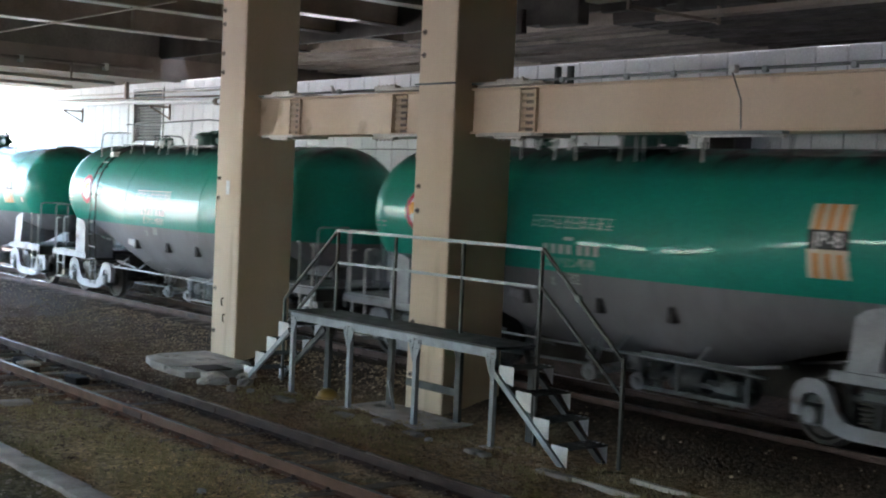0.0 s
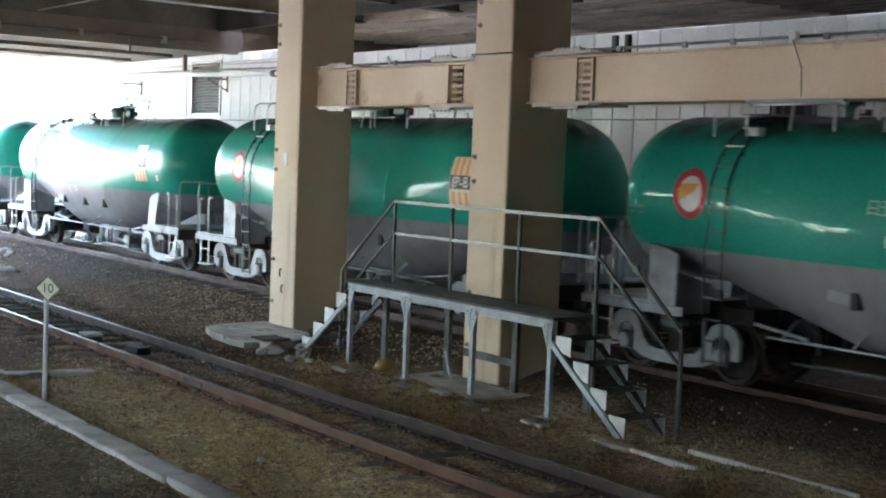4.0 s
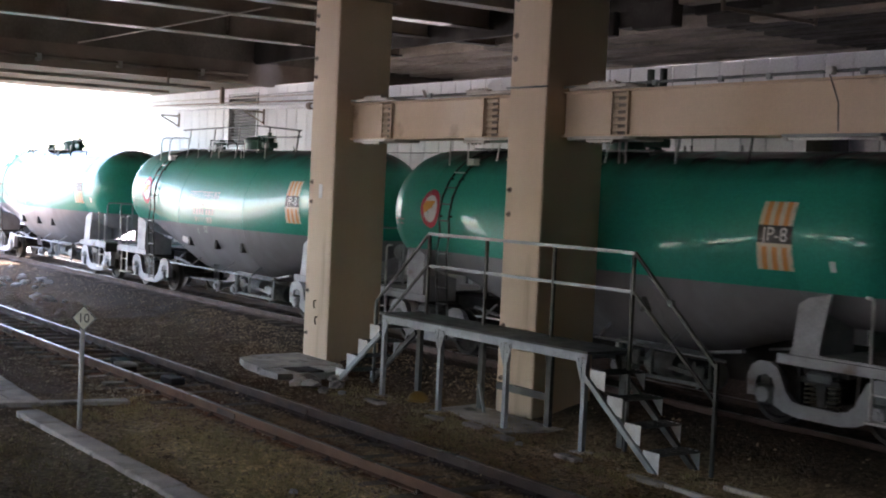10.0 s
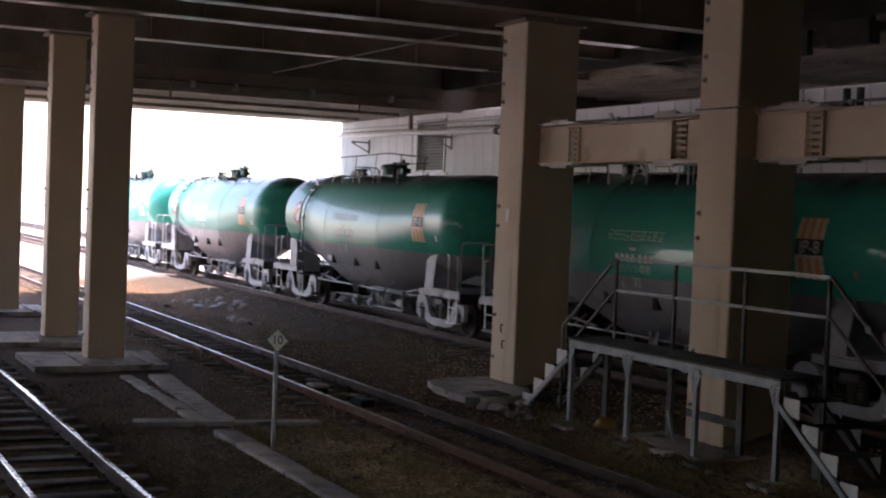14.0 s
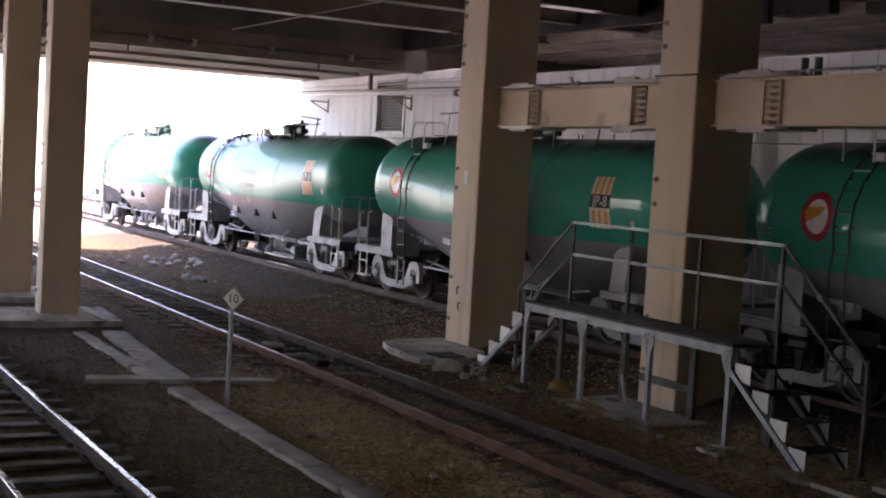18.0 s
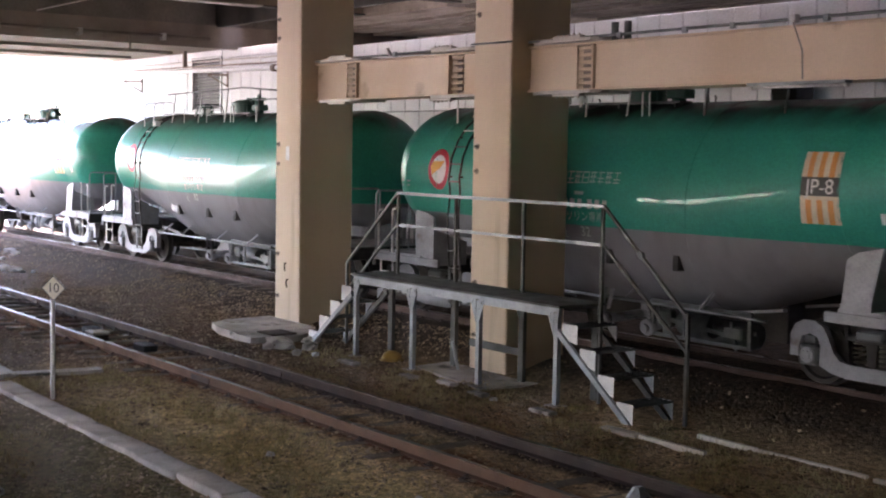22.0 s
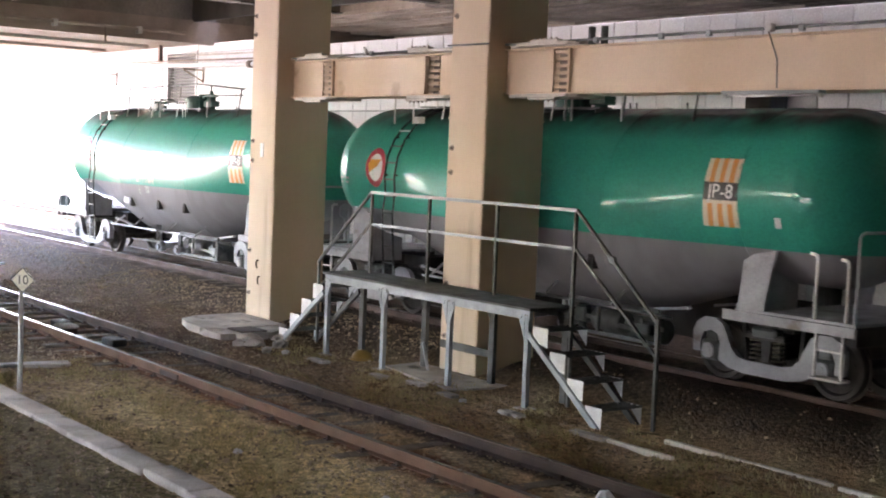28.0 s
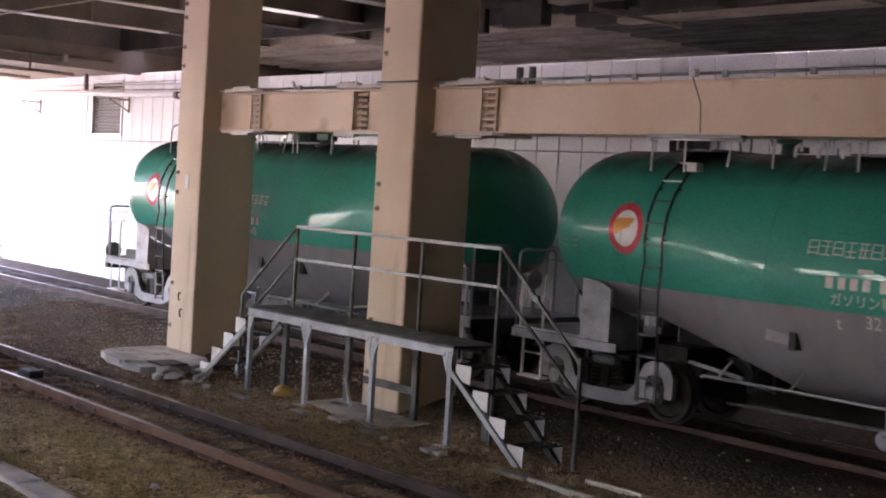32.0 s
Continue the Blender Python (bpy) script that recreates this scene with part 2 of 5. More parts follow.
def island_tones(m, lo, hi):
    """Each loose piece of the mesh a tone of its own."""
    n, ln = m.node_tree.nodes, m.node_tree.links
    socket = n["Principled BSDF"].inputs["Base Color"]
    geo, tone, q = n.new("ShaderNodeNewGeometry"), n.new("ShaderNodeMapRange"), n.new("ShaderNodeMix")
    tone.inputs["To Min"].default_value, tone.inputs["To Max"].default_value = lo, hi
    q.data_type, q.blend_type = "RGBA", "MULTIPLY"
    q.inputs[0].default_value = 1.0
    ln.new(geo.outputs["Random Per Island"], tone.inputs["Value"])
    ln.new(socket.links[0].from_socket, q.inputs[6])
    ln.new(tone.outputs[0], q.inputs[7])
    ln.new(q.outputs[2], socket)


island_tones(STONEM, 0.45, 1.3)
island_tones(LEAF, 0.65, 1.2)
EDGING = mat("edging_concrete", (0.85, 0.78, 0.68), 0.85, second=(0.6, 0.53, 0.44), scale=3, fine=30, bump=0.3)
PALE = mat("pale_stone", (0.66, 0.65, 0.63), 0.9, second=(0.45, 0.44, 0.42), scale=6, fine=30, bump=0.3)
GROUND = mat("track_bed", (0.55, 0.385, 0.225), 0.95, second=(0.42, 0.29, 0.17), scale=0.9, fine=40, amount=0.95, bump=0.9, spots=(0.20, 0.16, 0.085),
             spec=0.08, spot_scale=1.7, spot_cut=0.60, fine_bump=0.03)


def pale_yard(m):
    """Outside the hall the bed turns into pale dry gravel."""
    n, ln = m.node_tree.nodes, m.node_tree.links
    socket = n["Principled BSDF"].inputs["Base Color"]
    inner = socket.links[0].from_socket
    tc, sx = n.new("ShaderNodeTexCoord"), n.new("ShaderNodeSeparateXYZ")
    ln.new(tc.outputs["Object"], sx.inputs[0])
    far, low = n.new("ShaderNodeMapRange"), n.new("ShaderNodeMapRange")
    for r, k, a, b in ((far, 0, -51.0, -57.0), (low, 1, -7.0, -9.0)):
        r.inputs["From Min"].default_value, r.inputs["From Max"].default_value = a, b
        ln.new(sx.outputs[k], r.inputs["Value"])
    top = n.new("ShaderNodeMath")
    top.operation = "MAXIMUM"
    ln.new(far.outputs[0], top.inputs[0])
    ln.new(low.outputs[0], top.inputs[1])
    nz = n.new("ShaderNodeTexNoise")
    nz.inputs["Scale"].default_value, nz.inputs["Detail"].default_value = 2.0, 8
    ln.new(tc.outputs["Object"], nz.inputs["Vector"])
    g = n.new("ShaderNodeMix")
    g.data_type = "RGBA"
    g.inputs[6].default_value, g.inputs[7].default_value = (0.36, 0.34, 0.31, 1), (0.48, 0.46, 0.43, 1)
    ln.new(nz.outputs["Fac"], g.inputs[0])
    def blend(fac, a, b):
        q = n.new("ShaderNodeMix")
        q.data_type = "RGBA"
        ln.new(fac, q.inputs[0])
        ln.new(a, q.inputs[6])
        q.inputs[7].default_value = (*b, 1)
        return q.outputs[2]

    def spread(socket_in, a, b, jitter):
        """0 at a, 1 at b along one axis, with a ragged edge."""
        add = n.new("ShaderNodeMath")
        add.operation = "MULTIPLY_ADD"
        add.inputs[1].default_value = jitter
        ln.new(nz.outputs["Fac"], add.inputs[0])
        ln.new(socket_in, add.inputs[2])
        r = n.new("ShaderNodeMapRange")
        r.inputs["From Min"].default_value, r.inputs["From Max"].default_value = a + jitter * 0.5, b + jitter * 0.5
        ln.new(add.outputs[0], r.inputs["Value"])
        return r.outputs[0]

    def part_of(a, share_of):
        q = n.new("ShaderNodeMath")
        q.operation = "MULTIPLY"
        q.inputs[1].default_value = share_of
        ln.new(a, q.inputs[0])
        return q.outputs[0]

    def times(a, b):
        q = n.new("ShaderNodeMath")
        q.operation = "MULTIPLY"
        ln.new(a, q.inputs[0])
        ln.new(b, q.inputs[1])
        return q.outputs[0]

    # a worn strip of dry yellow grass beside the cable trough, damp moss by the near track
    inner = blend(part_of(times(spread(sx.outputs[1], 5.9, 6.3, 0.4), spread(sx.outputs[1], 8.0, 7.4, 0.5)), 0.6), inner, (0.68, 0.53, 0.25))
    inner = blend(part_of(spread(sx.outputs[1], 6.0, 5.6, 0.5), 0.85), inner, (0.14, 0.118, 0.052))
    # darker soil towards the open end, and rust shed by the unused rails
    inner = blend(spread(sx.outputs[0], -14.0, -20.0, 5.0), inner, (0.13, 0.08, 0.047))
    # dark bed beside and under the train, shade put into the colour
    inner = blend(spread(sx.outputs[1], 11.7, 12.9, 0.8), inner, (0.082, 0.062, 0.046))
    inner = blend(times(spread(sx.outputs[1], 7.85, 8.05, 0.35), spread(sx.outputs[1], 8.75, 8.5, 0.5)), inner, (0.17, 0.075, 0.04))
    # dark band along the far rail, painted for its shade
    inner = blend(times(spread(sx.outputs[1], 8.95, 9.12, 0.2), spread(sx.outputs[1], 9.5, 9.36, 0.2)), inner, (0.075, 0.056, 0.042))
    # pebbles of two sizes, some pale, some dark, each a little domed
    bsdf = n["Principled BSDF"]
    relief = bsdf.inputs["Normal"].links[0].from_node
    for scale, lo, hi, height in ((17.0, 0.6, 1.4, 0.016), (41.0, 0.7, 1.3, 0.006)):
        vo = n.new("ShaderNodeTexVoronoi")
        vo.inputs["Scale"].default_value = scale
        ln.new(tc.outputs["Object"], vo.inputs["Vector"])
        chan = n.new("ShaderNodeSeparateColor")
        ln.new(vo.outputs["Color"], chan.inputs[0])
        tone = n.new("ShaderNodeMapRange")
        tone.inputs["To Min"].default_value, tone.inputs["To Max"].default_value = lo, hi
        ln.new(chan.outputs[0], tone.inputs["Value"])
        q = n.new("ShaderNodeMix")
        q.data_type, q.blend_type = "RGBA", "MULTIPLY"
        q.inputs[0].default_value = 1.0
        ln.new(inner, q.inputs[6])
        ln.new(tone.outputs[0], q.inputs[7])
        inner = q.outputs[2]
        dome = n.new("ShaderNodeBump")
        dome.invert = True
        dome.inputs["Strength"].default_value, dome.inputs["Distance"].default_value = 0.8, height
        ln.new(vo.outputs["Distance"], dome.inputs["Height"])
        ln.new(relief.outputs[0], dome.inputs["Normal"])
        relief = dome
    ln.new(relief.outputs[0], bsdf.inputs["Normal"])
    x = n.new("ShaderNodeMix")
    x.data_type = "RGBA"
    ln.new(top.outputs[0], x.inputs[0])
    ln.new(inner, x.inputs[6])
    ln.new(g.outputs[2], x.inputs[7])
    ln.new(x.outputs[2], socket)


pale_yard(GROUND)
YELLOW_PLASTIC = mat("yellow_plastic", (0.38, 0.21, 0.035), 0.5, bump=0.0)
TUBE = mat("lamp_tube", (0.82, 0.82, 0.80), 0.4, bump=0.0)

# ---- mesh helpers ----


def link(name, bm, material, parent=None, label="", smooth=False, m=None):
    me = bpy.data.meshes.new(name)
    bm.normal_update()
    bm.to_mesh(me)
    bm.free()
    for x in (material if isinstance(material, (list, tuple)) else [material]):
        me.materials.append(x)
    if smooth:
        for p in me.polygons:
            p.use_smooth = True
    ob = new(name, me)
    if parent is not None:
        ob.parent = parent
    if m is not None:
        ob.matrix_basis = m
    if label:
        tagged(ob, label)
    return ob


def part(name, bm, material, parent, label="", smooth=False, m=None):
    return link(name, bm, material, parent, label, smooth, m)


def thing(name, m, label, category, group="", kind=""):
    ob = new(name)
    ob.empty_display_size = 0.2
    ob.matrix_basis = m
    return tagged(ob, label, category, group, kind)


def share(name, src, parent, m):
    """Another object on the same mesh."""
    ob = new(name, src.data)
    ob.parent = parent
    ob.matrix_basis = m
    return ob


def box(bm, x0, x1, y0, y1, z0, z1, bev=0.0, mi=0):
    vs = [bm.verts.new(p) for p in ((x0, y0, z0), (x1, y0, z0), (x1, y1, z0), (x0, y1, z0), (x0, y0, z1), (x1, y0, z1), (x1, y1, z1), (x0, y1, z1))]
    fs = [bm.faces.new([vs[i] for i in f]) for f in ((0, 3, 2, 1), (4, 5, 6, 7), (0, 1, 5, 4), (1, 2, 6, 5), (2, 3, 7, 6), (3, 0, 4, 7))]
    for f in fs:
        f.material_index = mi
    if bev:
        es = list({e for f in fs for e in f.edges})
        r = bmesh.ops.bevel(bm, geom=es, offset=bev, segments=1, affect="EDGES", profile=0.5)
        for f in r["faces"]:
            f.material_index = mi
    return bm


def B(*a, **k):
    return box(bmesh.new(), *a, **k)


def rod(bm, p, q, r, n=8, r2=None, caps=True, mi=0):
    p, q = Vector(p), Vector(q)
    d = (q - p).normalized()
    u = d.orthogonal().normalized()
    v = d.cross(u)
    r2 = r if r2 is None else r2
    a = [bm.verts.new(p + (u * math.cos(t) + v * math.sin(t)) * r) for t in (2 * math.pi * i / n for i in range(n))]
    b = [bm.verts.new(q + (u * math.cos(t) + v * math.sin(t)) * r2) for t in (2 * math.pi * i / n for i in range(n))]
    for i in range(n):
        f = bm.faces.new((a[i], a[(i + 1) % n], b[(i + 1) % n], b[i]))
        f.smooth, f.material_index = n > 6, mi
    if caps:
        bm.faces.new(a[::-1]).material_index = mi
        bm.faces.new(b).material_index = mi
    return bm


def Rod(*a, **k):
    return rod(bmesh.new(), *a, **k)


def tube(pts, r, n=8):
    """A bent rod of one skin through the points."""
    bm = bmesh.new()
    pts = [Vector(p) for p in pts]
    u = None
    rings = []
    for i, p in enumerate(pts):
        d = (pts[min(i + 1, len(pts) - 1)] - pts[max(i - 1, 0)]).normalized()
        u = d.orthogonal() if u is None else u - d * u.dot(d)
        u = u.normalized() if u.length > 1e-5 else d.orthogonal().normalized()
        v = d.cross(u)
        rings.append([bm.verts.new(p + (u * math.cos(t) + v * math.sin(t)) * r) for t in (2 * math.pi * k / n for k in range(n))])
    for a, b in zip(rings, rings[1:]):
        for k in range(n):
            bm.faces.new((a[k], a[(k + 1) % n], b[(k + 1) % n], b[k])).smooth = n > 6
    bm.faces.new(rings[0][::-1])
    bm.faces.new(rings[-1])
    return bm


def bar(bm, p, q, w, h):
    """A square bar from p to q: w across level, h upright."""
    p, q = Vector(p), Vector(q)
    d = (q - p).normalized()
    side = Vector((0, 0, 1)).cross(d)
    side = side.normalized() if side.length > 1e-4 else Vector((0, 1, 0))
    up = d.cross(side)
    vs = [bm.verts.new(o + side * (sx * w / 2) + up * (sz * h / 2)) for o in (p, q) for sx, sz in ((-1, -1), (1, -1), (1, 1), (-1, 1))]
    for f in ((3, 2, 1, 0), (4, 5, 6, 7), (0, 1, 5, 4), (1, 2, 6, 5), (2, 3, 7, 6), (3, 0, 4, 7)):
        bm.faces.new([vs[i] for i in f])
    return bm


def Bar(*a):
    return bar(bmesh.new(), *a)


def prism(bm, pts, axis, a, b):
    """A plate: the outline pts, in the two other axes, from a to b along axis."""
    def at(p, v):
        return {"x": (v, p[0], p[1]), "y": (p[0], v, p[1]), "z": (p[0], p[1], v)}[axis]
    lo = [bm.verts.new(at(p, a)) for p in pts]
    hi = [bm.verts.new(at(p, b)) for p in pts]
    n = len(pts)
    bm.faces.new(lo[::-1])
    bm.faces.new(hi)
    for i in range(n):
        bm.faces.new((lo[i], lo[(i + 1) % n], hi[(i + 1) % n], hi[i]))
    bmesh.ops.recalc_face_normals(bm, faces=bm.faces[:])
    return bm


def Prism(*a):
    return prism(bmesh.new(), *a)


def merge(*bms):
    out = bmesh.new()
    for b in bms:
        me = bpy.data.meshes.new("m")
        b.to_mesh(me)
        b.free()
        out.from_mesh(me)
        bpy.data.meshes.remove(me)
    return out


def words(text, size):
    """A flat mesh of the text, centred, in the x-z plane."""
    cu = bpy.data.curves.new("words", "FONT")
    cu.body, cu.size, cu.align_x, cu.align_y = text, size, "CENTER", "CENTER"
    ob = bpy.data.objects.new("words", cu)
    me = bpy.data.meshes.new_from_object(ob)
    bm = bmesh.new()
    bm.from_mesh(me)
    bpy.data.objects.remove(ob)
    bpy.data.meshes.remove(me)
    for v in bm.verts:
        v.co = Vector((v.co.x, 0, v.co.y))
    return bm

# ---- the large structure ----
GZ = -0.2          # ground level; the heads of the two near tracks lie at 0
TZ = 0.08          # level from which the wagons' heights count
LIFT = 0.06        # railhead of the train's track above it


def ground_height(x, y):
    rise = min(max((y - 12.0) / 1.5, 0), 1)
    rise = rise * rise * (3 - 2 * rise) * (0.22 if x > -17 else 0.22 + 0.004 * max(x + 17, -7.5))
    rise += 0.055 * min(max((x + 19) / 5, 0), 1) * min(max((y - 12.6) / 0.8, 0), 1)
    rise *= 1 - 0.1 * min(max((y - 14.15) / 0.25, 0), 1)
    bump = 0.035 * noise.noise((x * 0.9, y * 0.9, 0)) + 0.02 * noise.noise((x * 3.1, y * 3.1, 7))
    # soil drifted over the unused track
    bury = min(max((x + 23.0) / 5.0, 0), 1) * min(max((y - 7.2) / 0.5, 0), 1) * min(max((10.2 - y) / 0.5, 0), 1)
    return GZ + rise + bump + 0.045 * bury


def make_ground():
    xs = [-2500, -900, -400, -200, -120, -90] + [-70 + 0.35 * i for i in range(240)] + [16, 20, 30, 60, 150, 600, 2500]
    ys = [-2500, -700, -200, -80, -40, -20, -10] + [-4 + 0.25 * i for i in range(92)] + [20, 24, 30, 50, 100, 300, 900, 2500]
    verts = [(x, y, ground_height(x, y) if -72 < x < 18 and -5 < y < 19.5 else GZ - 0.01) for x in xs for y in ys]
    n = len(ys)
    faces = [(i * n + j, (i + 1) * n + j, (i + 1) * n + j + 1, i * n + j + 1) for i in range(len(xs) - 1) for j in range(n - 1)]
    me = bpy.data.meshes.new("ground")
    me.from_pydata(verts, [], faces)
    me.materials.append(GROUND)
    for p in me.polygons:
        p.use_smooth = True
    return tagged(new("ground", me), "brown trodden track bed of soil, grit and dry grass", "ground", kind="structure")


make_ground()

X_END, X_FAR = 9.0, -44.4        # the hall runs from the portal wall to the open end
Y_OPEN, Y_WALL = -8.0, 18.0
Y_BACK = 34.0
Y_DECK = 17.3                     # the deck stops short of the wall: an added, unseen gap that lights the panels


def make_ceiling():
    # the deck's colour darkens towards the portal, for the shade there
    for xa, xb, m, say in ((-47.3, -17.5, SLABM, "stained concrete deck overhead, run on unseen to shade the yard"), (-17.496, X_END, SLAB_DARK, "concrete deck overhead, darkened for shade towards the portal")):
        # the far end overhangs X_FAR unseen, added to shade the ground outside
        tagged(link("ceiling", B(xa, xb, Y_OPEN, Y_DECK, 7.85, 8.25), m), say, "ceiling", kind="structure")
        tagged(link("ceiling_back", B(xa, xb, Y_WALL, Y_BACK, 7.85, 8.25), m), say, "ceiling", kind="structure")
    low = link("ceiling_low", B(X_FAR, -35.2, Y_OPEN, Y_BACK, 6.02, 6.5), SOFFIT)
    tagged(low, "pale stained concrete soffit at the open end", "ceiling", kind="structure")
    for x in (-38.0, -41.2):
        low = link("trim", B(x - 0.11, x + 0.11, Y_OPEN, Y_DECK, 5.93, 6.018), SOFFIT)
        tagged(low, "pale rib under the low soffit", "soffit rib", kind="structure")
    edge = link("trim", B(-35.195, -34.9, Y_OPEN, Y_BACK, 5.95, 6.6), BEAMM)
    tagged(edge, "dark steel edge beam of the low soffit", "edge beam", kind="structure")
    # added screen: hides the sunlit deck beyond the low soffit
    edge = link("trim", B(-35.19, -35.0, Y_OPEN, Y_BACK, 6.604, 7.846), SLAB_DARK)
    tagged(edge, "dark upstand added to hide the bright deck beyond the soffit", "upstand", kind="structure")
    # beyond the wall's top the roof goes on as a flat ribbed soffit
    # one soffit in three tones, darker as the daylight fades towards the portal
    for xa, xb, m, say in ((-34.88, -26.5, SOFFIT, "pale ribbed soffit of the roof beyond the wall"), (-26.496, -19.0, SLAB_DARK, "ribbed soffit of the roof beyond the wall, darkened for shade"),
                           (-18.996, X_END - 0.02, SHADE_DARK, "ribbed soffit of the roof beyond the wall, near black for shade")):
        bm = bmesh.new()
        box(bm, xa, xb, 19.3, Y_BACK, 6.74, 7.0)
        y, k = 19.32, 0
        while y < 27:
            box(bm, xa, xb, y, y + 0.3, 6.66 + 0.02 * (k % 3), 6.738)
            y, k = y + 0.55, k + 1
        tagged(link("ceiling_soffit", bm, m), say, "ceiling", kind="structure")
    # dark fascias added on both sides of the made-up light gap, to hide it
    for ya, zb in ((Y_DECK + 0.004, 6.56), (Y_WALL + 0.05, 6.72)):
        edge = link("trim", B(X_FAR + 0.2, X_END - 0.02, ya, ya + 0.12, zb, 7.846), SHADE_DARK)
        tagged(edge, "dark fascia added to hide the light gap", "fascia", kind="structure")
    # ragged dark fringe hung from the beams over the wall
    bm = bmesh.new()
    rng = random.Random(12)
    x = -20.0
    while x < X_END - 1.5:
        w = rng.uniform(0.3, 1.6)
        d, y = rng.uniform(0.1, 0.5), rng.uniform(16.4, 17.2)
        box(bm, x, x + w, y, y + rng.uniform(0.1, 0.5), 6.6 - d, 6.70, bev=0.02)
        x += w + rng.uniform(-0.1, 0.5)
    tagged(link("trim", bm, SHADE_DARK), "ragged dark fringe under the deck edge", "lagging", kind="structure")
    # lip sets how much light the added gap lets onto the wall
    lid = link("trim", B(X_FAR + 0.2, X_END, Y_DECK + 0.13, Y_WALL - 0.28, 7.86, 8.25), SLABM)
    tagged(lid, "lip added to narrow the made-up light gap", "cover slab", kind="structure")
    # added wall, out of view, that keeps daylight out behind the panels
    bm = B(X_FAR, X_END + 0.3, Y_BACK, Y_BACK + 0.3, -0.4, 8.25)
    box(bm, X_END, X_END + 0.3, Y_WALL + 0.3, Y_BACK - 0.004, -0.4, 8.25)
    tagged(link("wall_back", bm, SHADE_DARK), "plain unseen wall added to close the space behind the panel wall", "wall", kind="structure")


make_ceiling()


def cross_beam(x, zb, depth=1.12, w=0.42):
    ob = thing("ceiling_beam", pose(x, 0, zb), "dark steel cross beam under the deck, its bottom flange pale towards the open end", "beam", "ceiling beams", "structure")
    ye = 19.28
    part("web", B(-0.012, 0.012, Y_OPEN, ye, 0.03, depth - 0.03), BEAMM, ob)
    part("bottom_flange", B(-w / 2, w / 2, Y_OPEN, 16.2, 0, 0.03, bev=0.004), FLANGE if x < -21 else BEAMM, ob, "pale flange" if x < -21 else "")
    # end piece near black, to offset the glare of the lit wall top
    part("flange_end", B(-w / 2 + 0.03, w / 2 - 0.03, 16.204, ye, 0, 0.03, bev=0.004), SHADE_DARK, ob, "flange end darkened against the glare of the gap")
    part("top_flange", B(-w / 2, w / 2, Y_OPEN, Y_DECK, depth - 0.028, depth - 0.004), BEAMM, ob)
    for y in (-6, -3, 0, 3, 7.5, 10.2, 14.2):
        part("stiffener", B(-w / 2 + 0.03, w / 2 - 0.03, y - 0.008, y + 0.008, 0.034, depth - 0.03), BEAMM, ob)
    return ob


for bx in (-37.5, -30.3, -26.0, -23.6, -20.7, -15.6, -10.0, -4.0, 3.0):
    cross_beam(bx, 6.7)


